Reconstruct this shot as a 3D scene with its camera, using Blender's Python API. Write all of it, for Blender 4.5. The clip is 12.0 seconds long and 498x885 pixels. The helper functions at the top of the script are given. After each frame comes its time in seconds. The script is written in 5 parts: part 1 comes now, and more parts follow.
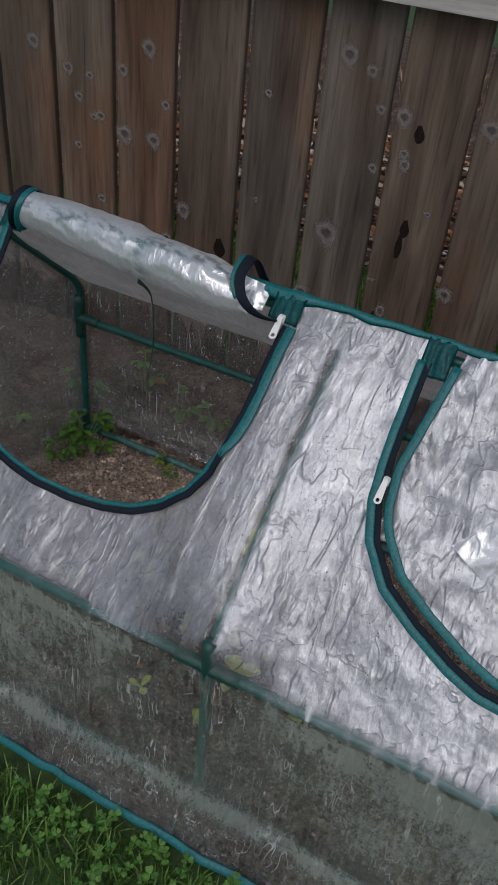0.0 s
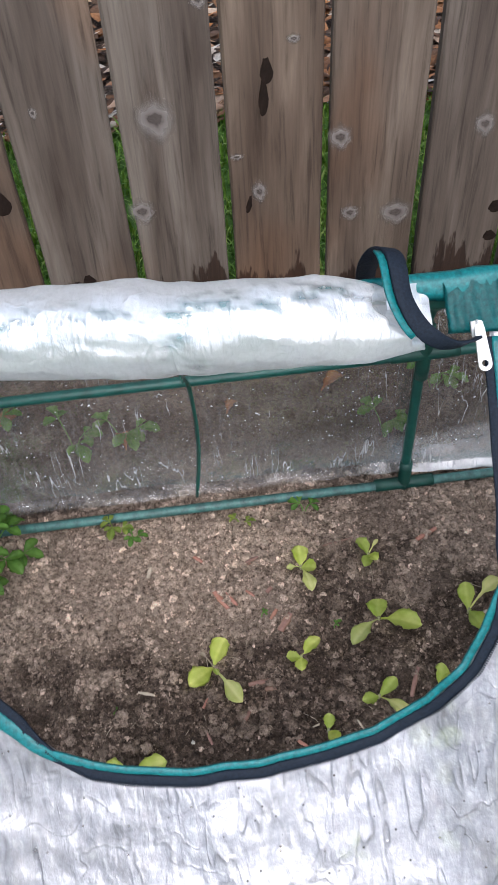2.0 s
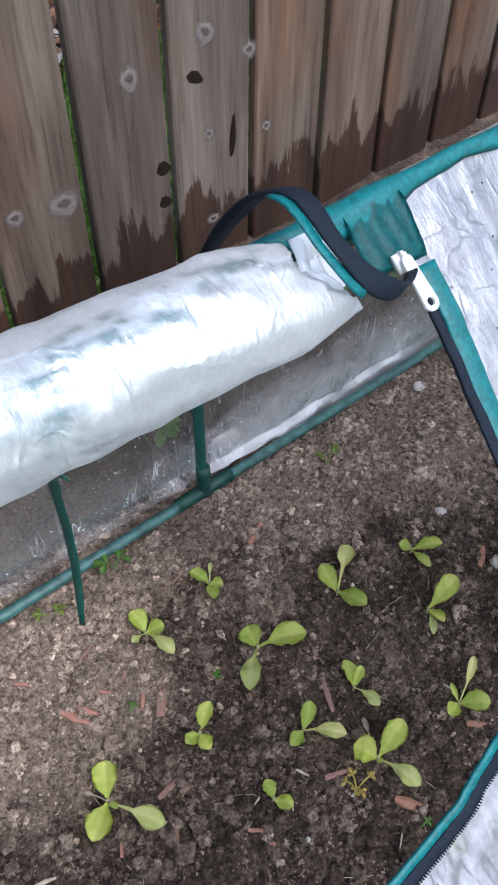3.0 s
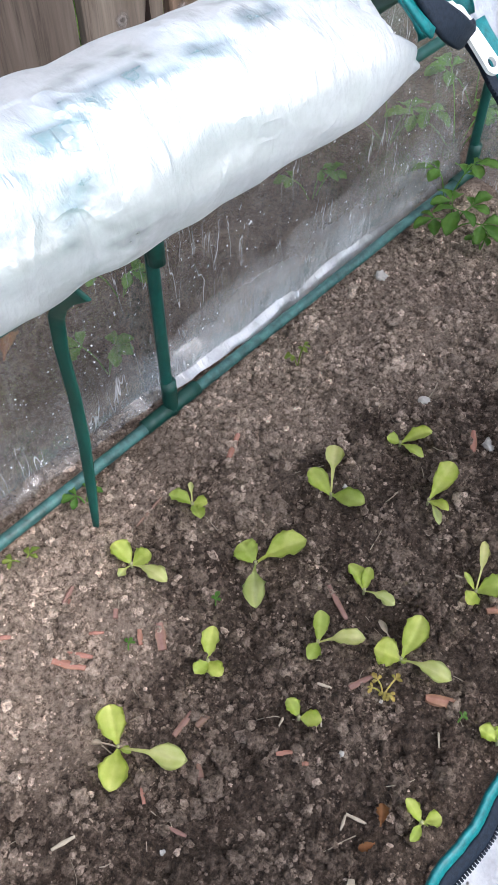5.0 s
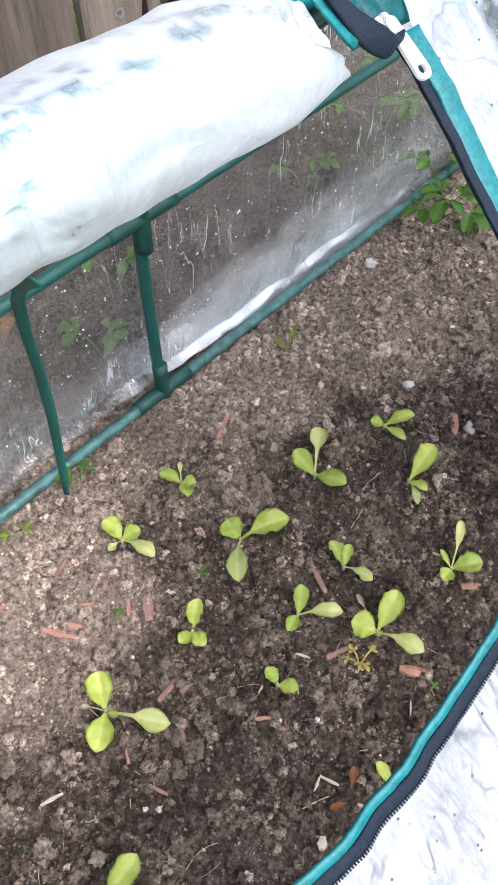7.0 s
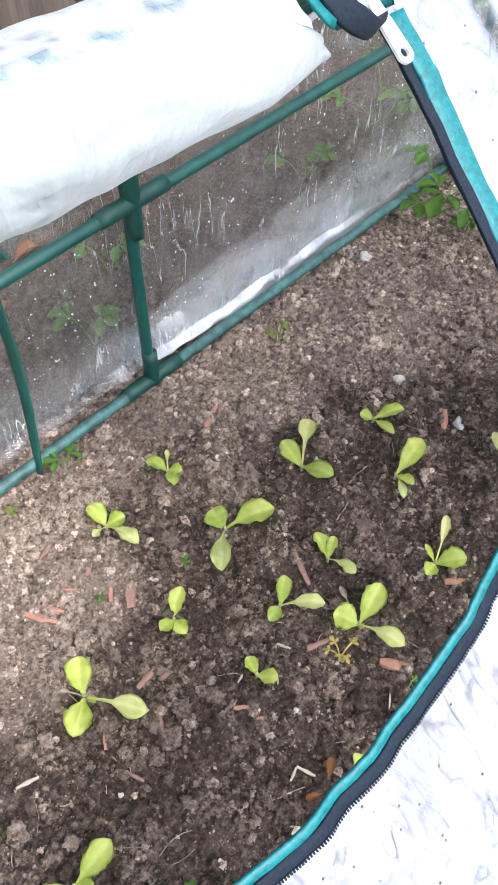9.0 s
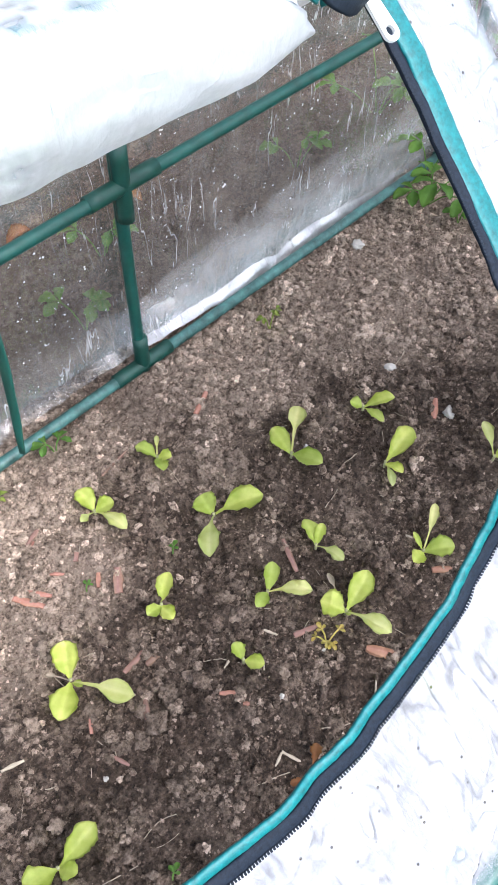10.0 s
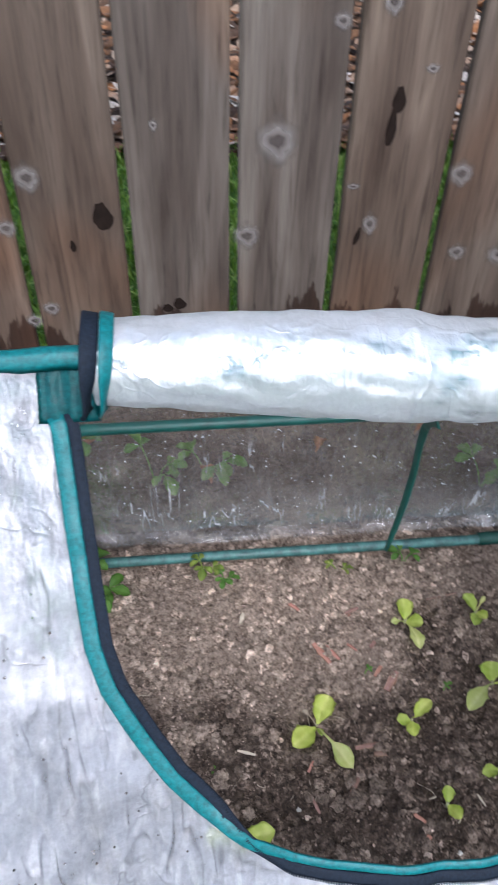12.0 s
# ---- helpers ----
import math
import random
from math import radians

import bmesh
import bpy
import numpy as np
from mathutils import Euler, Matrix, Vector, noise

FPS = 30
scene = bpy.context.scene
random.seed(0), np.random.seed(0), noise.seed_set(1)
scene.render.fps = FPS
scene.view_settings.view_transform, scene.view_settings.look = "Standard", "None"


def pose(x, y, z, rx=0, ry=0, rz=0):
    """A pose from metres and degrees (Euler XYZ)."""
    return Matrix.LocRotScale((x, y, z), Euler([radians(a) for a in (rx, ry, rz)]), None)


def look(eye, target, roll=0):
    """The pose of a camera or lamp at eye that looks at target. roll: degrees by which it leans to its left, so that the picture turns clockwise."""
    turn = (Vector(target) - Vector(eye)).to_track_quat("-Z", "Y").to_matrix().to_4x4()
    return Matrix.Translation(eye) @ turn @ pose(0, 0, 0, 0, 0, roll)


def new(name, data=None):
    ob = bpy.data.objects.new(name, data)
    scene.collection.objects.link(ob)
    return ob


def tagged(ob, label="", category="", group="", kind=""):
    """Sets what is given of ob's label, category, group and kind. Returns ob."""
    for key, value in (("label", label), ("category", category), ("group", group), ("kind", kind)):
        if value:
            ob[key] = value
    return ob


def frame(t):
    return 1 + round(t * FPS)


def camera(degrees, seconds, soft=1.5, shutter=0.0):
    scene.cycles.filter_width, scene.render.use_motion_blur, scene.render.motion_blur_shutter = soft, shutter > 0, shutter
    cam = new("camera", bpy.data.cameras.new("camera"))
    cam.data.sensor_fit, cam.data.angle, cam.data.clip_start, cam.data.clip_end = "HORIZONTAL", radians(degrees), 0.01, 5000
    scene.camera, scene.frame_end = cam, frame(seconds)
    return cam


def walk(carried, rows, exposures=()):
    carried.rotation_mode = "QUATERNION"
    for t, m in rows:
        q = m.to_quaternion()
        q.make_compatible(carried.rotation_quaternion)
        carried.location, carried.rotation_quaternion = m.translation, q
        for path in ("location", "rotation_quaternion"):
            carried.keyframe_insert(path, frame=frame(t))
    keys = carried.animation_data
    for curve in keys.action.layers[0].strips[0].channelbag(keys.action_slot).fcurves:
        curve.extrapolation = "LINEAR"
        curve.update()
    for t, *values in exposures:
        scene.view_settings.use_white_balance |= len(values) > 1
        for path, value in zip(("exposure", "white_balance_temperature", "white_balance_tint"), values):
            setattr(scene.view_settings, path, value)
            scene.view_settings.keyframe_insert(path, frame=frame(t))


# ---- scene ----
cam = camera(33.0, 12.0, soft=0.6, shutter=0.12)
PATH = [
    (0, (0.17, 0.487, 1.088), (-0.443, 1.942, -0.14), 5.9),
    (0.5, (0.0, 0.598, 1.08), (-0.381, 2.105, -0.178), 8.9),
    (1, (-0.164, 0.726, 1.064), (-0.441, 2.123, -0.341), 9.9),
    (1.5, (-0.297, 0.783, 1.042), (-0.252, 2.056, -0.5), 3.6),
    (2, (-0.346, 0.91, 0.979), (-0.233, 2.202, -0.544), -4.1),
    (2.5, (-0.372, 1.026, 0.92), (0.018, 2.167, -0.676), -2.6),
    (3, (-0.434, 1.098, 0.859), (0.4, 2.077, -0.673), 0.4),
    (3.5, (-0.459, 1.161, 0.749), (0.46, 1.988, -0.823), 1.3),
    (5.5, (-0.465, 1.136, 0.777), (0.418, 1.935, -0.83), -0.8),
    (6, (-0.46, 1.127, 0.79), (0.412, 1.944, -0.813), -1.8),
    (6.5, (-0.46, 1.115, 0.784), (0.395, 1.905, -0.842), -1.4),
    (7, (-0.465, 1.106, 0.787), (0.393, 1.904, -0.834), -0.9),
    (7.2, (-0.468, 1.102, 0.788), (0.379, 1.908, -0.835), -1.1),
    (8.8, (-0.46, 1.093, 0.785), (0.399, 1.9, -0.831), 0.5),
    (9, (-0.459, 1.095, 0.782), (0.394, 1.884, -0.847), 0.7),
    (9.5, (-0.455, 1.095, 0.777), (0.39, 1.871, -0.86), 1.0),
    (10, (-0.457, 1.088, 0.778), (0.391, 1.857, -0.862), 1.7),
    (10.5, (-0.461, 1.087, 0.788), (0.38, 1.888, -0.84), 3.2),
    (11, (-0.459, 1.074, 0.814), (0.322, 1.951, -0.806), 2.0),
    (11.3, (-0.454, 1.053, 0.84), (0.209, 2.019, -0.781), 0.3),
    (11.5, (-0.468, 1.056, 0.887), (0.099, 2.069, -0.741), 2.4),
    (12, (-0.511, 0.983, 0.939), (-0.331, 2.321, -0.536), 1.5),
]
EXPOSURES = [(t, stops, warm + 150, 12) for t, stops, warm in ((0, -1.08, 6000), (0.5, -0.78, 5950), (1.0, -0.1, 5950), (1.5, 0.45, 5950), (2.0, 0.55, 5950), (2.5, 0.6, 5700), (3.0, 0.6, 5600), (3.5, 0.65, 5650), (5.5, 1.1, 5850), (7.0, 1.3, 5850), (9.0, 1.45, 5850), (10.0, 1.45, 5850), (11.0, 1.4, 5900), (11.5, 1.2, 5900), (12.0, 0.65, 5600))]
walk(cam, [(t, look(eye, target, roll)) for t, eye, target, roll in PATH], EXPOSURES)

# ---------------------------------------------------------------- light
world = bpy.data.worlds.new("overcast_sky")
scene.world = world
world.use_nodes = True
wn, wl = world.node_tree.nodes, world.node_tree.links
sky = wn.new("ShaderNodeTexSky")
sky.sky_type, sky.sun_disc = "NISHITA", False
sky.sun_elevation, sky.sun_rotation = radians(55), radians(174)
sky.dust_density, sky.ozone_density = 4.0, 0.5
soften = wn.new("ShaderNodeHueSaturation")
soften.inputs["Saturation"].default_value = 0.62
wl.new(sky.outputs["Color"], soften.inputs["Color"])
wl.new(soften.outputs["Color"], wn["Background"].inputs["Color"])
wn["Background"].inputs["Strength"].default_value = 0.205
sun_lamp = bpy.data.lights.new("sun", "SUN")
sun_lamp.energy, sun_lamp.angle, sun_lamp.color = 0.85, radians(28), (1.0, 0.985, 0.97)
sun = new("sun", sun_lamp)
sun.matrix_world = look((0.35, -2.0, 4.6), (0, 1.2, 0))


# ---------------------------------------------------------------- helpers
def part(name, bm, material, parent=None, label="", smooth=True):
    """Links a bmesh as one mesh object, under a thing if one is given."""
    me = bpy.data.meshes.new(name)
    bm.to_mesh(me)
    bm.free()
    if smooth:
        me.polygons.foreach_set("use_smooth", [True] * len(me.polygons))
    if material:
        me.materials.append(material)
    ob = new(name, me)
    ob.parent = parent
    return tagged(ob, label)


def pack(name, verts, faces, material, parent=None, label="", smooth=True):
    """The same from plain lists, for large meshes."""
    me = bpy.data.meshes.new(name)
    me.from_pydata(verts, [], faces)
    if smooth:
        me.polygons.foreach_set("use_smooth", [True] * len(me.polygons))
    if material:
        me.materials.append(material)
    me.update()
    ob = new(name, me)
    ob.parent = parent
    return tagged(ob, label)


def empty(name, place=(0, 0, 0)):
    ob = new(name)
    ob.empty_display_size = 0.05
    ob.location = place
    return ob


def sweep(points, ring, closed=False):
    """A bmesh swept along points; ring(i, n) gives the section's (a, b) list there. a runs sideways, b upwards."""
    bm = bmesh.new()
    pts = [Vector(p) for p in points]
    n, rows, side = len(pts), [], None
    for i, p in enumerate(pts):
        ahead = (pts[min(i + 1, n - 1)] - pts[max(i - 1, 0)]).normalized()
        if side is None:
            side = ahead.cross(Vector((0, 0, 1)))
            if side.length < 0.1:
                side = ahead.cross(Vector((1, 0, 0)))
        side = (side - ahead * side.dot(ahead)).normalized()
        up = side.cross(ahead)
        rows.append([bm.verts.new(p + side * a + up * b) for a, b in ring(i, n)])
    m = len(rows[0])
    for r0, r1 in zip(rows, rows[1:]):
        for j in range(m):
            bm.faces.new((r0[j], r0[(j + 1) % m], r1[(j + 1) % m], r1[j]))
    bm.faces.new(rows[0][::-1])
    bm.faces.new(rows[-1])
    return bm


def circle(r, m=12):
    return [(r * math.cos(2 * math.pi * k / m), r * math.sin(2 * math.pi * k / m)) for k in range(m)]


def tube(points, r, m=12):
    sec = circle(r, m)
    return sweep(points, lambda i, n: sec)


def between(a, b, n):
    a, b = Vector(a), Vector(b)
    return [a.lerp(b, k / n) for k in range(n + 1)]


def ramp(x, pairs):
    """Piecewise straight line through (x, y) pairs."""
    if x <= pairs[0][0]:
        return pairs[0][1]
    for (a, u), (b, v) in zip(pairs, pairs[1:]):
        if x <= b:
            return u + (v - u) * (x - a) / max(b - a, 1e-9)
    return pairs[-1][1]


def fuzz(x, y, z, size, octaves=3):
    return noise.fractal(Vector((x, y, z)) / size, 0.6, 2.1, octaves)


# ---------------------------------------------------------------- materials
def material(name):
    m = bpy.data.materials.new(name)
    m.use_nodes = True
    return m, m.node_tree.nodes, m.node_tree.links, m.node_tree.nodes["Principled BSDF"]


def node(ns, kind, **values):
    n = ns.new(kind)
    for key, value in values.items():
        n.inputs[key].default_value = value
    return n


def tex(ns, ls, kind="ShaderNodeTexNoise", coord="Object", stretch=(1, 1, 1), **values):
    c = ns.new("ShaderNodeTexCoord")
    mp = ns.new("ShaderNodeMapping")
    mp.inputs["Scale"].default_value = stretch
    ls.new(c.outputs[coord], mp.inputs["Vector"])
    t = node(ns, kind, **values)
    ls.new(mp.outputs["Vector"], t.inputs["Vector"])
    return t


def colours(ns, ls, source, stops):
    r = ns.new("ShaderNodeValToRGB")
    while len(r.color_ramp.elements) < len(stops):
        r.color_ramp.elements.new(0.5)
    for e, (at, c) in zip(r.color_ramp.elements, stops):
        e.position = at
        e.color = (*c, 1) if len(c) == 3 else c
    ls.new(source, r.inputs["Fac"])
    return r


def grey(a, b):
    return ((a, (0, 0, 0)), (b, (1, 1, 1)))


def mixed(ns, ls, fac, a, b, mode="MIX"):
    m = ns.new("ShaderNodeMix")
    m.data_type, m.blend_type = "RGBA", mode
    for socket, value in ((m.inputs[0], fac), (m.inputs[6], a), (m.inputs[7], b)):
        if hasattr(value, "is_output"):
            ls.new(value, socket)
        else:
            socket.default_value = value if isinstance(value, (int, float)) else (*value, 1)
    return m.outputs[2]


def bump(ns, ls, height, strength, distance, target, below=None):
    b = node(ns, "ShaderNodeBump", Strength=strength, Distance=distance)
    ls.new(height, b.inputs["Height"])
    if below:
        ls.new(below.outputs["Normal"], b.inputs["Normal"])
    if target:
        ls.new(b.outputs["Normal"], target)
    return b


def make_soil(name="garden_soil", pieces=False):
    m, ns, ls, p = material(name)
    big = tex(ns, ls, Scale=5.0, Detail=4.0, Roughness=0.6)
    fine = tex(ns, ls, Scale=170.0, Detail=7.0, Roughness=0.8)
    patch = tex(ns, ls, Scale=15.0, Detail=5.0, Roughness=0.65)
    mid = tex(ns, ls, Scale=38.0, Detail=5.0, Roughness=0.7)
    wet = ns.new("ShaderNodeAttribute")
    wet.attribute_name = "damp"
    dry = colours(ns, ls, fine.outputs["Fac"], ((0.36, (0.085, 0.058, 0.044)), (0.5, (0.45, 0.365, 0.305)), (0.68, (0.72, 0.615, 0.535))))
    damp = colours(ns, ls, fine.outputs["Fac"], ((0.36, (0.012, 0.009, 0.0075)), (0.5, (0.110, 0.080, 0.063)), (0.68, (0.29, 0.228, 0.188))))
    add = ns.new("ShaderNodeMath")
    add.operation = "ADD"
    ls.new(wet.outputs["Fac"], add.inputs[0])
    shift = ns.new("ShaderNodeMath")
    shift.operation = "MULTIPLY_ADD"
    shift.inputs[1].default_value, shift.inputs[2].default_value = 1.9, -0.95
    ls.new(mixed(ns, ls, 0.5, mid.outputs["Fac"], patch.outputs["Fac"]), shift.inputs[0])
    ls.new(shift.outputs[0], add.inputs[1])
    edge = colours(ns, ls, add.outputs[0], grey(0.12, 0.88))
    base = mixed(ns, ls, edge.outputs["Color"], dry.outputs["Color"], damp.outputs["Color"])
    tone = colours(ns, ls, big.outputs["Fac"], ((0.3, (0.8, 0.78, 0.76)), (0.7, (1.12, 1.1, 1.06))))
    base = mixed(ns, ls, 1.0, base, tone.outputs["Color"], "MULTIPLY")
    # bed darkened against its crumbs: shade of the gaps put into the colour
    if not pieces:
        base = mixed(ns, ls, 1.0, base, (0.80, 0.77, 0.74), "MULTIPLY")
    if pieces:
        g = ns.new("ShaderNodeNewGeometry")
        own = colours(ns, ls, g.outputs["Random Per Island"], ((0.0, (0.66, 0.63, 0.60)), (0.5, (1.0, 0.97, 0.94)), (0.9, (1.32, 1.29, 1.25)), (0.985, (2.1, 2.1, 2.1))))
        base = mixed(ns, ls, 1.0, base, own.outputs["Color"], "MULTIPLY")
    ls.new(base, p.inputs["Base Color"])
    p.inputs["Roughness"].default_value = 0.9
    p.inputs["Specular IOR Level"].default_value = 0.25
    grit = tex(ns, ls, Scale=420.0, Detail=5.0, Roughness=0.7)
    b1 = bump(ns, ls, mid.outputs["Fac"], 1.0, 0.004 if pieces else 0.014, None)
    b1 = bump(ns, ls, fine.outputs["Fac"], 1.0, 0.005 if pieces else 0.009, None, b1)
    bump(ns, ls, grit.outputs["Fac"], 0.8, 0.0016, p.inputs["Normal"], b1)
    return m


def make_wood():
    """Weathered brown fence boards, each with its own tone, knots and grain; splashed dark at the foot."""
    m, ns, ls, p = material("weathered_fence_wood")
    info = ns.new("ShaderNodeObjectInfo")
    co = ns.new("ShaderNodeTexCoord")
    off = ns.new("ShaderNodeVectorMath")
    off.operation = "MULTIPLY_ADD"
    comb = ns.new("ShaderNodeCombineXYZ")
    for k in range(3):
        ls.new(info.outputs["Random"], comb.inputs[k])
    ls.new(comb.outputs[0], off.inputs[0])
    off.inputs[1].default_value = (7.3, 3.1, 11.7)
    ls.new(co.outputs["Object"], off.inputs[2])

    def t(stretch, **values):
        mp = ns.new("ShaderNodeMapping")
        mp.inputs["Scale"].default_value = stretch
        ls.new(off.outputs[0], mp.inputs["Vector"])
        x = node(ns, "ShaderNodeTexNoise", **values)
        ls.new(mp.outputs["Vector"], x.inputs["Vector"])
        return x

    grain = t((1, 1, 0.045), Scale=130.0, Detail=6.0, Roughness=0.65, Distortion=0.6)
    broad = t((1, 1, 0.12), Scale=18.0, Detail=4.0, Roughness=0.55, Distortion=0.5)
    cloud = t((1, 1, 0.5), Scale=4.0, Detail=3.0)
    a = colours(ns, ls, broad.outputs["Fac"], ((0.28, (0.066, 0.048, 0.038)), (0.52, (0.130, 0.104, 0.087)), (0.76, (0.225, 0.190, 0.163))))
    brown = colours(ns, ls, broad.outputs["Fac"], ((0.3, (0.088, 0.044, 0.024)), (0.7, (0.205, 0.122, 0.076))))
    where = colours(ns, ls, cloud.outputs["Fac"], grey(0.52, 0.74))
    base = mixed(ns, ls, where.outputs["Color"], a.outputs["Color"], brown.outputs["Color"])
    g = colours(ns, ls, grain.outputs["Fac"], ((0.30, (0.45, 0.42, 0.40)), (0.46, (0.92, 0.92, 0.92)), (0.55, (1.03, 1.03, 1.03)), (0.75, (1.28, 1.28, 1.28))))
    base = mixed(ns, ls, 1.0, base, g.outputs["Color"], "MULTIPLY")
    own = colours(ns, ls, info.outputs["Random"], ((0.0, (0.8, 0.76, 0.74)), (0.3, (1.1, 1.1, 1.1)), (0.5, (1.0, 0.88, 0.78)), (0.75, (0.86, 0.86, 0.87)), (1.0, (1.15, 0.98, 0.86))))
    base = mixed(ns, ls, 1.0, base, own.outputs["Color"], "MULTIPLY")
    sep = ns.new("ShaderNodeSeparateXYZ")
    ls.new(co.outputs["Object"], sep.inputs[0])
    tongue = t((1, 1, 0.16), Scale=17.0, Detail=5.0, Roughness=0.66)
    wet = ns.new("ShaderNodeMath")
    wet.operation = "MULTIPLY_ADD"
    wet.inputs[1].default_value = -0.42
    ls.new(tongue.outputs["Fac"], wet.inputs[0])
    ls.new(sep.outputs["Z"], wet.inputs[2])
    stain = colours(ns, ls, wet.outputs[0], ((0.0, (0.30, 0.21, 0.17)), (0.012, (1, 1, 1))))
    low = ns.new("ShaderNodeMath")
    low.operation = "ADD"
    low.inputs[1].default_value = 0.115
    ls.new(wet.outputs[0], low.inputs[0])
    ls.new(low.outputs[0], stain.inputs["Fac"])
    base = mixed(ns, ls, 1.0, base, stain.outputs["Color"], "MULTIPLY")
    base = mixed(ns, ls, 1.0, base, (0.80, 0.82, 0.80), "MULTIPLY")
    ls.new(base, p.inputs["Base Color"])
    p.inputs["Roughness"].default_value = 0.72
    p.inputs["Specular IOR Level"].default_value = 0.3
    bump(ns, ls, grain.outputs["Fac"], 0.5, 0.002, p.inputs["Normal"])
    return m


def make_plain(name, colour, rough=0.5, spread=0.25, scale=60.0, relief=0.0, metal=0.0, spec=0.5, stretch=(1, 1, 1), lift=1.0):
    m, ns, ls, p = material(name)
    n = tex(ns, ls, Scale=scale, Detail=5.0, Roughness=0.65, stretch=stretch)
    lo = [c * (1 - spread) for c in colour]
    hi = [min(1.0, c * (1 + spread) * lift) for c in colour]
    r = colours(ns, ls, n.outputs["Fac"], ((0.3, lo), (0.7, hi)))
    ls.new(r.outputs["Color"], p.inputs["Base Color"])
    p.inputs["Roughness"].default_value = rough
    p.inputs["Metallic"].default_value = metal
    p.inputs["Specular IOR Level"].default_value = spec
    if relief:
        bump(ns, ls, n.outputs["Fac"], 0.6, relief, p.inputs["Normal"])
    return m


def crease(ns, ls, scale, stretch, width, twist=1.0):
    """1 along thin wandering lines, 0 between them."""
    n = tex(ns, ls, Scale=scale, Detail=2.0, Roughness=0.5, Distortion=twist, stretch=stretch)
    off = ns.new("ShaderNodeMath")
    off.operation = "SUBTRACT"
    off.inputs[1].default_value = 0.5
    ls.new(n.outputs["Fac"], off.inputs[0])
    size = ns.new("ShaderNodeMath")
    size.operation = "ABSOLUTE"
    ls.new(off.outputs[0], size.inputs[0])
    return colours(ns, ls, size.outputs[0], ((0.0, (1, 1, 1)), (width, (0, 0, 0)))).outputs["Color"]


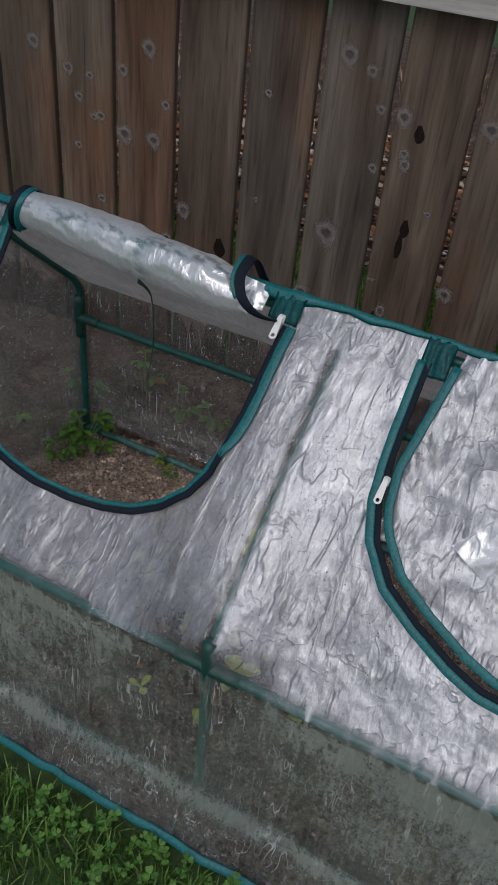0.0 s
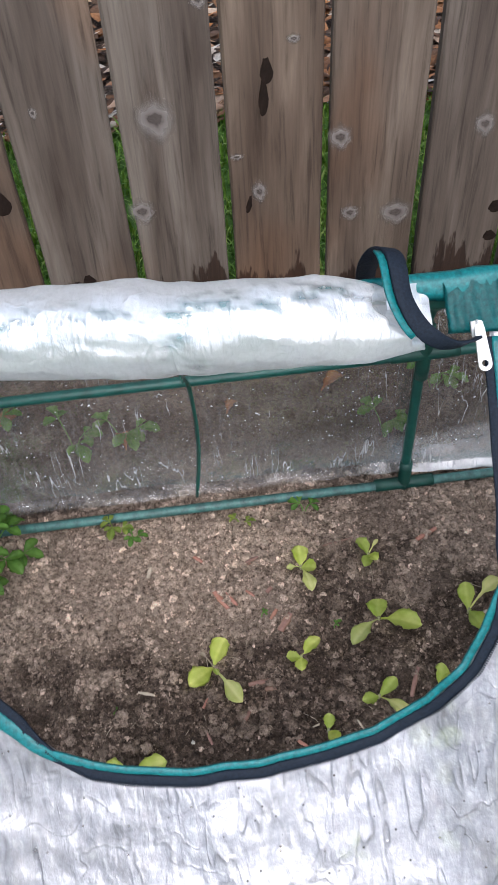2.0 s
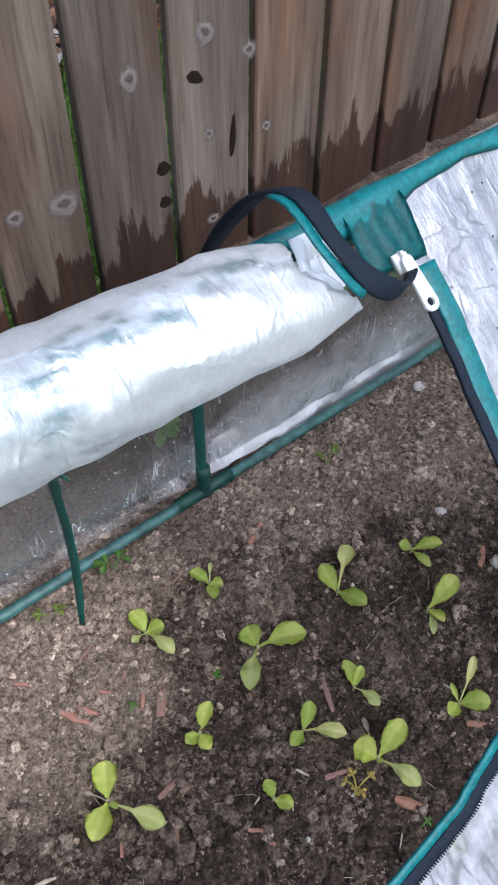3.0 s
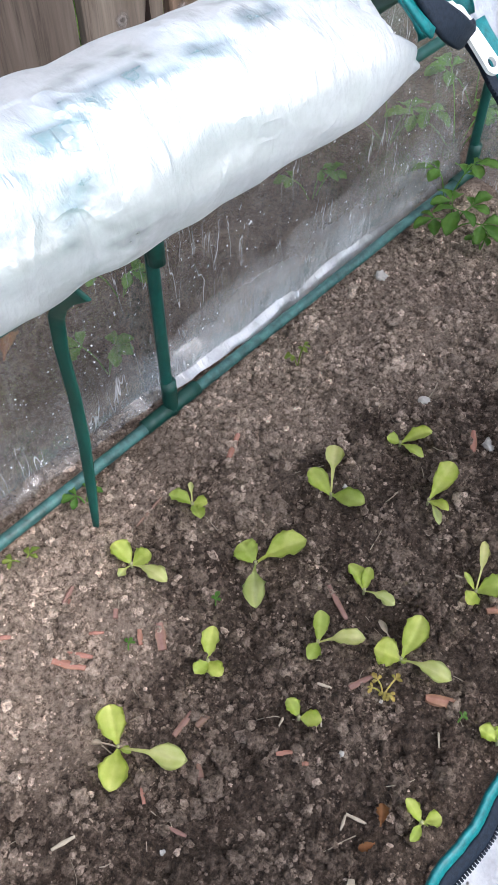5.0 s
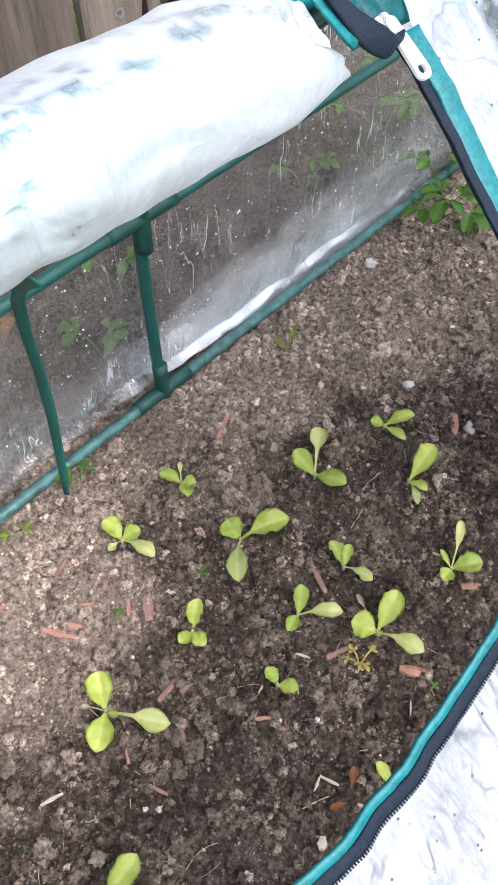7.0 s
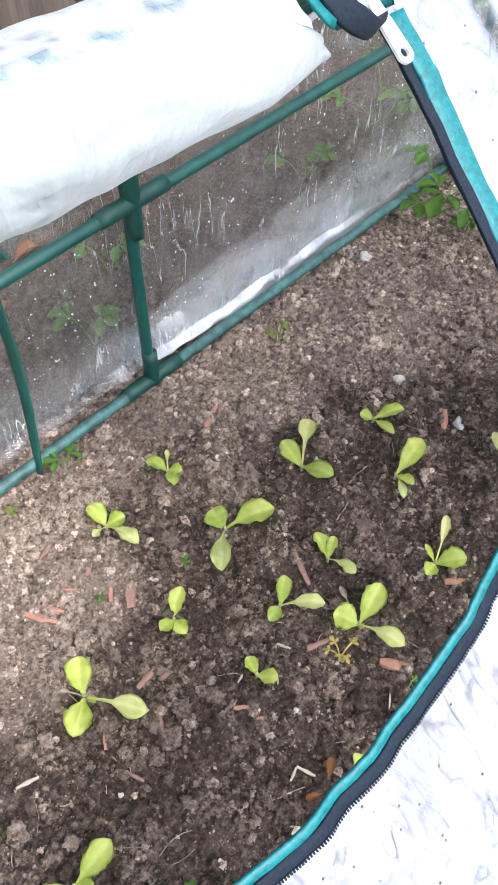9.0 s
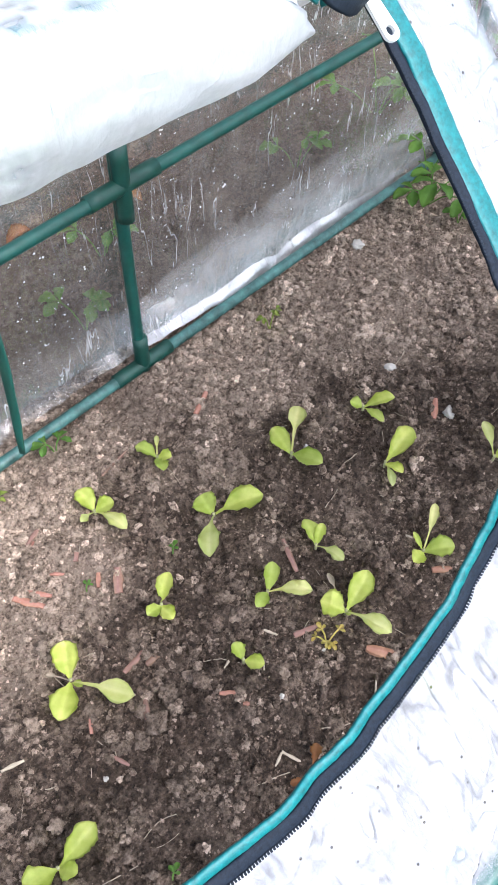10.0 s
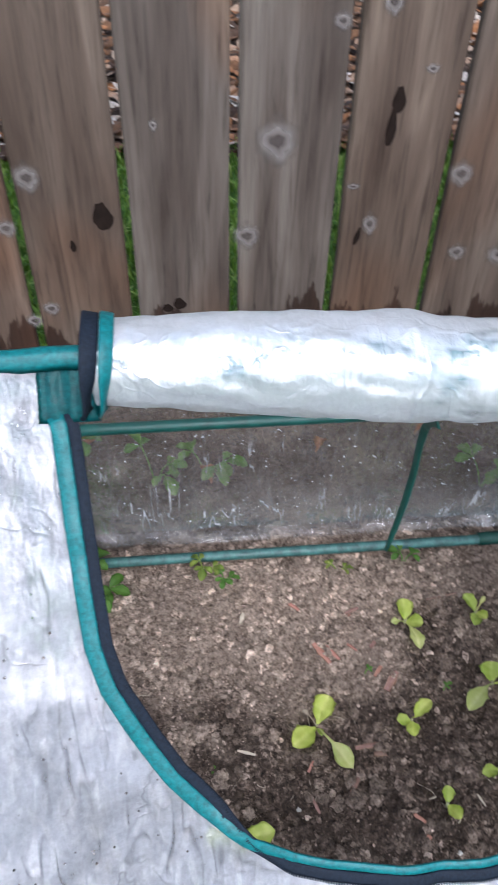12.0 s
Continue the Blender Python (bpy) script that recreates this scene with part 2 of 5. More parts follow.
def make_film(name, veil, gloss, rough, haze, crinkle=1.0, tint=(0.9, 0.92, 0.93), drip_glints=0.0, bead_glints=1.0, smudge_and_crease=0.0):
    """Crinkled clear polythene under condensation. veil: how much of it is misted; gloss: the share of that which mirrors."""
    m, ns, ls, p = material(name)
    ns.remove(p)
    out = ns["Material Output"]
    big = tex(ns, ls, Scale=9.0, Detail=3.0, Distortion=0.4)
    folds = tex(ns, ls, Scale=105.0, Detail=4.0, Roughness=0.6, Distortion=0.5, stretch=(1.2, 0.5, 0.42))
    speck = tex(ns, ls, Scale=260.0, Detail=4.0, Roughness=0.7)
    some = tex(ns, ls, Scale=21.0, Detail=3.0, Roughness=0.6)
    gate = colours(ns, ls, some.outputs["Fac"], grey(0.46, 0.60)).outputs["Color"]
    gate_2 = colours(ns, ls, some.outputs["Fac"], ((0.42, (1, 1, 1)), (0.54, (0, 0, 0)))).outputs["Color"]
    long_lines = mixed(ns, ls, 1.0, crease(ns, ls, 30.0, (1.5, 0.42, 0.34), 0.034, 0.25), gate, "MULTIPLY")
    cross_lines = mixed(ns, ls, 1.0, crease(ns, ls, 38.0, (0.8, 1, 0.9), 0.030, 0.3), gate_2, "MULTIPLY")
    crumple = tex(ns, ls, Scale=48.0, Detail=4.0, Roughness=0.55, Distortion=0.35, stretch=(1.25, 0.6, 0.55))
    crumple.noise_type = "RIDGED_MULTIFRACTAL"
    pucker = tex(ns, ls, Scale=120.0, Detail=2.0, Roughness=0.5, Distortion=0.6, stretch=(1.3, 0.45, 0.4))
    pucker.noise_type = "RIDGED_MULTIFRACTAL"
    b0 = bump(ns, ls, big.outputs["Fac"], 0.35 * crinkle, 0.02, None)
    b0 = bump(ns, ls, crumple.outputs["Fac"], 0.75 * crinkle, 0.0022, None, b0)
    b0 = bump(ns, ls, pucker.outputs["Fac"], 0.6 * crinkle, 0.0009, None, b0)
    b1 = bump(ns, ls, folds.outputs["Fac"], 0.5 * crinkle, 0.0028, None, b0)
    b1 = bump(ns, ls, long_lines, 0.4 * crinkle, 0.0020, None, b1)
    b1 = bump(ns, ls, cross_lines, 0.3 * crinkle, 0.0014, None, b1)
    b2 = bump(ns, ls, speck.outputs["Fac"], 0.3, 0.0012, None, b1)
    shine = node(ns, "ShaderNodeBsdfGlossy", Color=(*tint, 1), Roughness=rough)
    matt = node(ns, "ShaderNodeBsdfDiffuse", Color=(*tint, 1))
    passing = node(ns, "ShaderNodeBsdfTranslucent", Color=(*tint, 1))
    clear = node(ns, "ShaderNodeBsdfTransparent", Color=(0.95, 0.96, 0.96, 1))
    toned = tint
    if smudge_and_crease:
        # dirt specks and grey smudges on the film
        dots = tex(ns, ls, "ShaderNodeTexVoronoi", Scale=95.0)
        dots.inputs["Randomness"].default_value = 1.0
        spot = colours(ns, ls, dots.outputs["Distance"], ((0.05, (0.25, 0.24, 0.23)), (0.11, (1, 1, 1))))
        toned = mixed(ns, ls, 1.0, toned, spot.outputs["Color"], "MULTIPLY")
        wide = tex(ns, ls, Scale=11.0, Detail=8.0, Roughness=0.78, Distortion=0.8)
        soil = colours(ns, ls, wide.outputs["Fac"], ((0.47, (1, 1, 1)), (0.57, (0.93, 0.93, 0.93)), (0.70, (0.76, 0.76, 0.77))))
        toned = mixed(ns, ls, smudge_and_crease, toned, soil.outputs["Color"], "MULTIPLY")
        # crease lines, puckers and crumples greyed: their shading is put into the colour
        toned = mixed(ns, ls, mixed(ns, ls, 1.0, long_lines, (0.8 * smudge_and_crease, 0.8 * smudge_and_crease, 0.8 * smudge_and_crease), "MULTIPLY"), toned, (0.45, 0.46, 0.48))
        toned = mixed(ns, ls, mixed(ns, ls, 1.0, cross_lines, (0.6 * smudge_and_crease, 0.6 * smudge_and_crease, 0.6 * smudge_and_crease), "MULTIPLY"), toned, (0.45, 0.46, 0.48))
        pucker_shade = colours(ns, ls, pucker.outputs["Fac"], ((0.06, (0.66, 0.68, 0.72)), (0.26, (1, 1, 1))))
        toned = mixed(ns, ls, 0.55 * smudge_and_crease, toned, pucker_shade.outputs["Color"], "MULTIPLY")
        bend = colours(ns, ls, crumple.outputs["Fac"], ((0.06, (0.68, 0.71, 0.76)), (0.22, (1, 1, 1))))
        toned = mixed(ns, ls, 0.3 * smudge_and_crease, toned, bend.outputs["Color"], "MULTIPLY")
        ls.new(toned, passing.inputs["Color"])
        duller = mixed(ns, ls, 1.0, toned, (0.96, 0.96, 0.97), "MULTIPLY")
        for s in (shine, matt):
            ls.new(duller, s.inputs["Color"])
    for s in (shine, matt, passing):
        ls.new(b2.outputs["Normal"], s.inputs["Normal"])
    soft = node(ns, "ShaderNodeMixShader", Fac=0.62)
    ls.new(matt.outputs[0], soft.inputs[1])
    ls.new(passing.outputs[0], soft.inputs[2])
    body = node(ns, "ShaderNodeMixShader", Fac=gloss)
    ls.new(soft.outputs[0], body.inputs[1])
    ls.new(shine.outputs[0], body.inputs[2])
    mist = mixed(ns, ls, 0.5, folds.outputs["Fac"], speck.outputs["Fac"])
    mist = mixed(ns, ls, 0.35, mist, big.outputs["Fac"])
    lo, hi = max(0.0, veil - haze), min(1.0, veil + haze)
    amount = colours(ns, ls, mist, ((0.38, (lo, lo, lo)), (0.62, (hi, hi, hi)))).outputs["Color"]
    where = ns.new("ShaderNodeAttribute")
    where.attribute_name = "mist"
    amount = mixed(ns, ls, 1.0, amount, where.outputs["Color"], "MULTIPLY")
    whole = ns.new("ShaderNodeMixShader")
    ls.new(amount, whole.inputs["Fac"])
    ls.new(clear.outputs[0], whole.inputs[1])
    ls.new(body.outputs[0], whole.inputs[2])
    if drip_glints:
        # sky glints on runs and droplets, painted as matt white streaks and dots
        run = tex(ns, ls, Scale=240.0, Detail=3.0, Distortion=0.5, stretch=(1, 1, 0.07))
        k = drip_glints * 0.25
        streak = colours(ns, ls, run.outputs["Fac"], ((0.52, (0, 0, 0)), (0.78, (k, k, k)))).outputs["Color"]
        thread = crease(ns, ls, 60.0, (1, 1, 0.085), 0.014, 0.1)
        share = tex(ns, ls, Scale=16.0, Detail=2.0)
        part_of = colours(ns, ls, share.outputs["Fac"], ((0.45, (0, 0, 0)), (0.66, (0.8 * drip_glints, 0.8 * drip_glints, 0.8 * drip_glints)))).outputs["Color"]
        streak = mixed(ns, ls, 1.0, streak, mixed(ns, ls, 1.0, thread, part_of, "MULTIPLY"), "ADD")
        bead = tex(ns, ls, Scale=210.0, Detail=1.0)
        k = drip_glints * 1.3 * bead_glints
        dots = colours(ns, ls, bead.outputs["Fac"], ((0.715, (0, 0, 0)), (0.77, (k, k, k)))).outputs["Color"]
        glint_white = node(ns, "ShaderNodeBsdfDiffuse", Color=(0.95, 0.96, 0.97, 1))
        wet = ns.new("ShaderNodeMixShader")
        ls.new(mixed(ns, ls, 1.0, streak, dots, "ADD"), wet.inputs["Fac"])
        ls.new(whole.outputs[0], wet.inputs[1])
        ls.new(glint_white.outputs[0], wet.inputs[2])
        whole = wet
    ls.new(whole.outputs[0], out.inputs["Surface"])
    return m


def misted(ob, f):
    """Where the film is fogged: 1 as its material says, less where it is clear or wet against a tube, more where a
    highlight is painted in.
    """
    me = ob.data
    at = me.attributes.new("mist", "FLOAT_COLOR", "POINT")
    vals = []
    for v in me.vertices:
        k = f(v.co + H0)
        vals += [k, k, k, 1.0]
    at.data.foreach_set("color", vals)
    return ob


def make_leaf(name, colour, tip, rough=0.42, spec=0.4, pass_share=0.3):
    m, ns, ls, p = material(name)
    out = ns["Material Output"]
    info = ns.new("ShaderNodeObjectInfo")
    n = tex(ns, ls, Scale=45.0, Detail=5.0, Roughness=0.6)
    vein = tex(ns, ls, Scale=190.0, Detail=3.0, Roughness=0.6)
    c = colours(ns, ls, n.outputs["Fac"], ((0.3, colour), (0.72, tip)))
    own = colours(ns, ls, info.outputs["Random"], ((0.0, (0.82, 0.86, 0.8)), (1.0, (1.12, 1.06, 1.1))))
    base = mixed(ns, ls, 1.0, c.outputs["Color"], own.outputs["Color"], "MULTIPLY")
    co = ns.new("ShaderNodeTexCoord")
    sep = ns.new("ShaderNodeSeparateXYZ")
    ls.new(co.outputs["Object"], sep.inputs[0])
    wide = ns.new("ShaderNodeMath")
    wide.operation = "ABSOLUTE"
    ls.new(sep.outputs["Y"], wide.inputs[0])
    rib = colours(ns, ls, wide.outputs[0], ((0.0002, (1.14, 1.12, 1.3)), (0.0012, (1, 1, 1)), (0.009, (0.95, 0.98, 0.9))))
    base = mixed(ns, ls, 1.0, base, rib.outputs["Color"], "MULTIPLY")
    ls.new(base, p.inputs["Base Color"])
    p.inputs["Roughness"].default_value = rough
    p.inputs["Specular IOR Level"].default_value = spec
    b = bump(ns, ls, vein.outputs["Fac"], 0.5, 0.0008, p.inputs["Normal"])
    t = ns.new("ShaderNodeBsdfTranslucent")
    ls.new(base, t.inputs["Color"])
    mx = node(ns, "ShaderNodeMixShader", Fac=pass_share)
    ls.new(p.outputs[0], mx.inputs[1])
    ls.new(t.outputs[0], mx.inputs[2])
    ls.new(mx.outputs[0], out.inputs["Surface"])
    return m


def make_islands(name, stops, rough=0.7, relief=0.0, spec=0.3):
    """Many small pieces in one mesh, each with its own tone."""
    m, ns, ls, p = material(name)
    g = ns.new("ShaderNodeNewGeometry")
    c = colours(ns, ls, g.outputs["Random Per Island"], stops)
    n = tex(ns, ls, Scale=140.0, Detail=4.0)
    k = colours(ns, ls, n.outputs["Fac"], ((0.3, (0.7, 0.7, 0.7)), (0.7, (1.2, 1.2, 1.2))))
    ls.new(mixed(ns, ls, 1.0, c.outputs["Color"], k.outputs["Color"], "MULTIPLY"), p.inputs["Base Color"])
    p.inputs["Roughness"].default_value = rough
    p.inputs["Specular IOR Level"].default_value = spec
    if relief:
        bump(ns, ls, n.outputs["Fac"], 0.6, relief, p.inputs["Normal"])
    return m


def make_knot(name, core, ring, rim):
    """A knot: dark eye, grey rings, and a rim that runs out into the board around it."""
    m, ns, ls, p = material(name)
    out = ns["Material Output"]
    co = ns.new("ShaderNodeTexCoord")
    n = tex(ns, ls, Scale=1.6, Detail=4.0, coord="Object")
    ln = ns.new("ShaderNodeVectorMath")
    ln.operation = "LENGTH"
    ls.new(co.outputs["Object"], ln.inputs[0])
    ad = ns.new("ShaderNodeMath")
    ad.operation = "MULTIPLY_ADD"
    ad.inputs[1].default_value, ad.inputs[2].default_value = 0.9, -0.45
    ls.new(n.outputs["Fac"], ad.inputs[0])
    r = ns.new("ShaderNodeMath")
    r.operation = "ADD"
    ls.new(ln.outputs["Value"], r.inputs[0])
    ls.new(ad.outputs[0], r.inputs[1])
    c = colours(ns, ls, r.outputs[0], ((0.05, core), (0.22, core), (0.30, ring), (0.43, rim), (0.72, ring)))
    ls.new(c.outputs["Color"], p.inputs["Base Color"])
    p.inputs["Roughness"].default_value = 0.75
    fade = colours(ns, ls, r.outputs[0], ((0.30, (0.78, 0.78, 0.78)), (0.85, (0, 0, 0))))
    t = ns.new("ShaderNodeBsdfTransparent")
    mx = ns.new("ShaderNodeMixShader")
    ls.new(fade.outputs["Color"], mx.inputs["Fac"])
    ls.new(t.outputs[0], mx.inputs[1])
    ls.new(p.outputs[0], mx.inputs[2])
    ls.new(mx.outputs[0], out.inputs["Surface"])
    return m


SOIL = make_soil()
CRUMBS = make_soil("soil_crumb", True)
WOOD = make_wood()
FILM_ROOF = make_film("misted_roof_film", 0.80, 0.26, 0.27, 0.18, 0.75, tint=(0.90, 0.91, 0.93), smudge_and_crease=1.0)
FILM_FOLD = make_film("silvery_folded_film", 0.90, 0.50, 0.20, 0.15, 1.0, tint=(0.96, 0.96, 0.97))
FILM_BACK = make_film("misted_back_film", 0.62, 0.3, 0.35, 0.15)
FILM_WALL = make_film("clear_wall_film", 0.27, 0.7, 0.12, 0.17, 1.0, drip_glints=0.6, bead_glints=0.9)
FILM_FRONT = make_film("hazy_front_film", 0.26, 0.6, 0.14, 0.22, 1.2, drip_glints=0.5, bead_glints=0.2)
FILM_ROLL = make_film("rolled_film", 0.9, 0.36, 0.22, 0.1, 0.8, tint=(0.94, 0.96, 0.98))
GREEN_TUBE = make_plain("green_coated_steel_tube", (0.010, 0.080, 0.066), 0.36, 0.3, 40, 0.0002)
# bottom rails: paler with dust, and with reflections mixed into the colour
DUST_SHEEN_TUBE = make_plain("dust_and_sheen_green_tube", (0.045, 0.125, 0.115), 0.45, 0.6, 70, 0.0004)
GREEN_JOINT = make_plain("green_plastic_connector", (0.006, 0.055, 0.042), 0.45, 0.2, 60, 0.0002)
GREEN_TAPE = make_plain("green_woven_tape", (0.006, 0.118, 0.126), 0.4, 0.4, 300, 0.0006, spec=0.3)
BLACK_ZIP = make_plain("black_zip_tape", (0.009, 0.014, 0.023), 0.7, 0.4, 500, 0.0006, spec=0.15)
WHITE_PULL = make_plain("white_enamelled_zip_pull", (0.75, 0.75, 0.73), 0.35, 0.08, 90, 0.0)
LEAF_LETTUCE = make_leaf("lettuce_leaf", (0.51, 0.63, 0.10), (0.76, 0.82, 0.29))
LEAF_OLD = make_leaf("pale_lettuce_leaf", (0.60, 0.66, 0.20), (0.80, 0.82, 0.42))
LEAF_WEED = make_leaf("weed_leaf", (0.10, 0.24, 0.035), (0.22, 0.40, 0.08))
LEAF_PALE = make_leaf("pale_sprout_leaf", (0.22, 0.34, 0.05), (0.42, 0.46, 0.12))
LEAF_YELLOW = make_leaf("wilted_yellow_leaf", (0.46, 0.40, 0.08), (0.70, 0.60, 0.22))
STEM = make_plain("pale_stem", (0.42, 0.42, 0.22), 0.5, 0.2, 80)
DRY_STEM = make_plain("withered_stem", (0.46, 0.39, 0.30), 0.7, 0.25, 80)
CHIP = make_leaf("bark_chip", (0.24, 0.105, 0.065), (0.44, 0.26, 0.185), 0.8, 0.2, 0.0)
BROWN_CHIP = make_leaf("brown_bark_chip", (0.15, 0.085, 0.058), (0.33, 0.22, 0.165), 0.85, 0.15, 0.0)
PALE_STONE = make_plain("pale_stone", (0.5, 0.47, 0.43), 0.8, 0.2, 90, 0.0008)
RAIL = make_plain("grey_weathered_rail", (0.36, 0.34, 0.32), 0.8, 0.3, 90, 0.001, stretch=(0.06, 1, 1))
GRASS = make_plain("lawn_turf", (0.03, 0.065, 0.012), 0.8, 0.5, 40, 0.01)
BLADES = make_islands("grass_blades", ((0.0, (0.03, 0.085, 0.01)), (0.6, (0.075, 0.17, 0.022)), (1.0, (0.16, 0.24, 0.06))), 0.45)
CLOVER = make_islands("clover_leaves", ((0.0, (0.035, 0.11, 0.015)), (1.0, (0.11, 0.23, 0.04))), 0.5)
LITTER = make_islands("leaf_litter", ((0.0, (0.05, 0.03, 0.02)), (0.4, (0.17, 0.085, 0.04)), (0.7, (0.40, 0.17, 0.06)), (0.9, (0.5, 0.4, 0.3)), (1.0, (0.75, 0.7, 0.62))), 0.7)
TURF = make_plain("mossy_ground", (0.09, 0.19, 0.025), 0.9, 0.55, 55, 0.01)
MOSS = make_islands("moss_and_grass", ((0.0, (0.10, 0.22, 0.02)), (0.6, (0.24, 0.42, 0.05)), (1.0, (0.45, 0.55, 0.14))), 0.6)
DEAD_LEAF = make_leaf("dead_orange_leaf", (0.26, 0.10, 0.035), (0.45, 0.24, 0.11), 0.7, 0.2, 0.15)
KNOT = make_knot("wood_knot", (0.075, 0.060, 0.053), (0.17, 0.148, 0.134), (0.265, 0.24, 0.222))
DARK_KNOT = make_plain("dark_resin_knot", (0.014, 0.009, 0.007), 0.8, 0.5, 0.9, spec=0.1)

# ---------------------------------------------------------------- ground
def soil_height(x, y):
    h = 0.010 * fuzz(x, y, 0.3, 0.16) + 0.006 * fuzz(x, y, 1.7, 0.033, 2)
    clods = 0.5 - noise.voronoi(Vector((x / 0.021 + 0.6 * noise.noise(Vector((x / 0.02, y / 0.02, 0.0))), y / 0.021, 4.0)))[0][0]
    bits = 0.5 - noise.voronoi(Vector((x / 0.0088, y / 0.0088, 9.0)))[0][0]
    rough = 0.5 + 0.9 * fuzz(x, y, 2.5, 0.07, 2)
    return h + (0.0055 * clods + 0.0050 * bits) * max(0.55, min(1.3, rough)) - 0.003


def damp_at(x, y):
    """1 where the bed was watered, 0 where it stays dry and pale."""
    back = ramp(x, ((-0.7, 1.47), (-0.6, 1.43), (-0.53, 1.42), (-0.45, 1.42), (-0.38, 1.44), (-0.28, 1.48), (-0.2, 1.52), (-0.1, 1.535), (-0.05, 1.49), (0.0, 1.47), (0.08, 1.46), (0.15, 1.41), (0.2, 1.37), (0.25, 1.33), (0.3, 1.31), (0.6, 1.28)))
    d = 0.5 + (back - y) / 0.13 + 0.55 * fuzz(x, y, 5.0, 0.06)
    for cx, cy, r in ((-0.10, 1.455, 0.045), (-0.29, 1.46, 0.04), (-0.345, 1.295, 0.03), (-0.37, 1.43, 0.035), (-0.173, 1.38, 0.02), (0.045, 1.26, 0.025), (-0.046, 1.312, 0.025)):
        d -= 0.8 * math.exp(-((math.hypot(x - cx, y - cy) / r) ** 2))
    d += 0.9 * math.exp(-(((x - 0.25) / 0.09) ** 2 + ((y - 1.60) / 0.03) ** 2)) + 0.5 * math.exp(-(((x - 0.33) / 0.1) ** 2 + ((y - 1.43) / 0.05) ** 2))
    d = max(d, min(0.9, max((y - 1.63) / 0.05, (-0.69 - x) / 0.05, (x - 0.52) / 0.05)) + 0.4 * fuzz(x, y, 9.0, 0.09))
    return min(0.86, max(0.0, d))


def grid_mesh(name, x0, x1, y0, y1, step, height, mat, label="", kind="structure"):
    nx, ny = round((x1 - x0) / step), round((y1 - y0) / step)
    verts = [(x0 + (x1 - x0) * i / nx, y0 + (y1 - y0) * j / ny) for j in range(ny + 1) for i in range(nx + 1)]
    verts = [(x, y, height(x, y)) for x, y in verts]
    faces = [(j * (nx + 1) + i, j * (nx + 1) + i + 1, (j + 1) * (nx + 1) + i + 1, (j + 1) * (nx + 1) + i) for j in range(ny) for i in range(nx)]
    ob = pack(name, verts, faces, mat, None, label)
    return tagged(ob, kind=kind)


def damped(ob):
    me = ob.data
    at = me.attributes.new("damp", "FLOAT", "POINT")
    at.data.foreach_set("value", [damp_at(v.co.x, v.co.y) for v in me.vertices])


def bed_height(x, y):
    h = soil_height(x, y)
    edge = min(1.0, max(0.0, (y - 1.0) / 0.03))
    return h * (0.3 + 0.7 * edge) - 0.075 * (1 - edge) ** 1.5


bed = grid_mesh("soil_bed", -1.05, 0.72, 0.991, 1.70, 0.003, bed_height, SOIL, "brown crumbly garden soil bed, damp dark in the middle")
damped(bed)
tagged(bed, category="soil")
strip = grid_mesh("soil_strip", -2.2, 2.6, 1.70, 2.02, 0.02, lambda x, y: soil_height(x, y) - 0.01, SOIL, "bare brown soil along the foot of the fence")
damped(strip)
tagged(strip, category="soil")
ground = pack("ground", [(-400, -400, -0.07), (400, -400, -0.07), (400, 400, -0.07), (-400, 400, -0.07)], [(0, 1, 2, 3)], GRASS, None, "green lawn reaching into the distance")
tagged(ground, category="lawn", kind="structure")

# ---------------------------------------------------------------- fence
FENCE_Y, PITCH, GAP_X = 2.0, 0.1480, -0.1080
fence = tagged(empty("wooden_fence", (0, FENCE_Y, 0)), "weathered brown vertical board fence with narrow gaps", "fence")


def fence_board(x, width, top, seed):
    bm = bmesh.new()
    rows = []
    for k in range(25):
        z = -0.06 + (top + 0.06) * k / 24
        w = 0.0012 * fuzz(seed * 3.7, z, 0.0, 0.15)
        rows.append([bm.verts.new((sx * (width / 2 + w) - sx * e, sy, z)) for sx, sy, e in ((-1, 0.003, 0), (-1, 0, 0.003), (1, 0, 0.003), (1, 0.003, 0), (1, 0.016, 0), (-1, 0.016, 0))])
    for a, b in zip(rows, rows[1:]):
        for j in range(6):
            bm.faces.new((a[j], a[(j + 1) % 6], b[(j + 1) % 6], b[j]))
    bm.faces.new(rows[0][::-1])
    bm.faces.new(rows[-1])
    ob = part("board", bm, WOOD, fence, smooth=False)
    ob.location = (x, 0, 0)
    return ob


boards = {}
for i in range(-11, 20):
    gap_left = GAP_X + PITCH * (i - 4)
    boards[i] = fence_board(gap_left + PITCH / 2, PITCH - 0.0125 + 0.002 * math.sin(i * 2.3), 1.75, i)

disc = bmesh.new()
bmesh.ops.create_circle(disc, cap_ends=True, cap_tris=True, segments=20, radius=1.0)
bmesh.ops.rotate(disc, verts=disc.verts[:], matrix=Matrix.Rotation(radians(90), 3, "X"))
for v in disc.verts:
    v.co.y = -0.06 * (1 - v.co.length) if v.co.length < 0.5 else 0.0
knot_mesh = {}
for name, mat in (("knot", KNOT), ("dark_knot", DARK_KNOT)):
    me = bpy.data.meshes.new(name)
    if mat == DARK_KNOT:
        for v in disc.verts:
            if v.co.length > 0.5:
                uneven = 0.80 + 0.22 * fuzz(v.co.x, v.co.z, 3.0, 0.7)
                v.co = Vector((v.co.x * uneven * (1 - 0.3 * max(0.0, v.co.z)), 0.0, v.co.z * uneven))
    disc.to_mesh(me)
    me.materials.append(mat)
    knot_mesh[name] = me
disc.free()


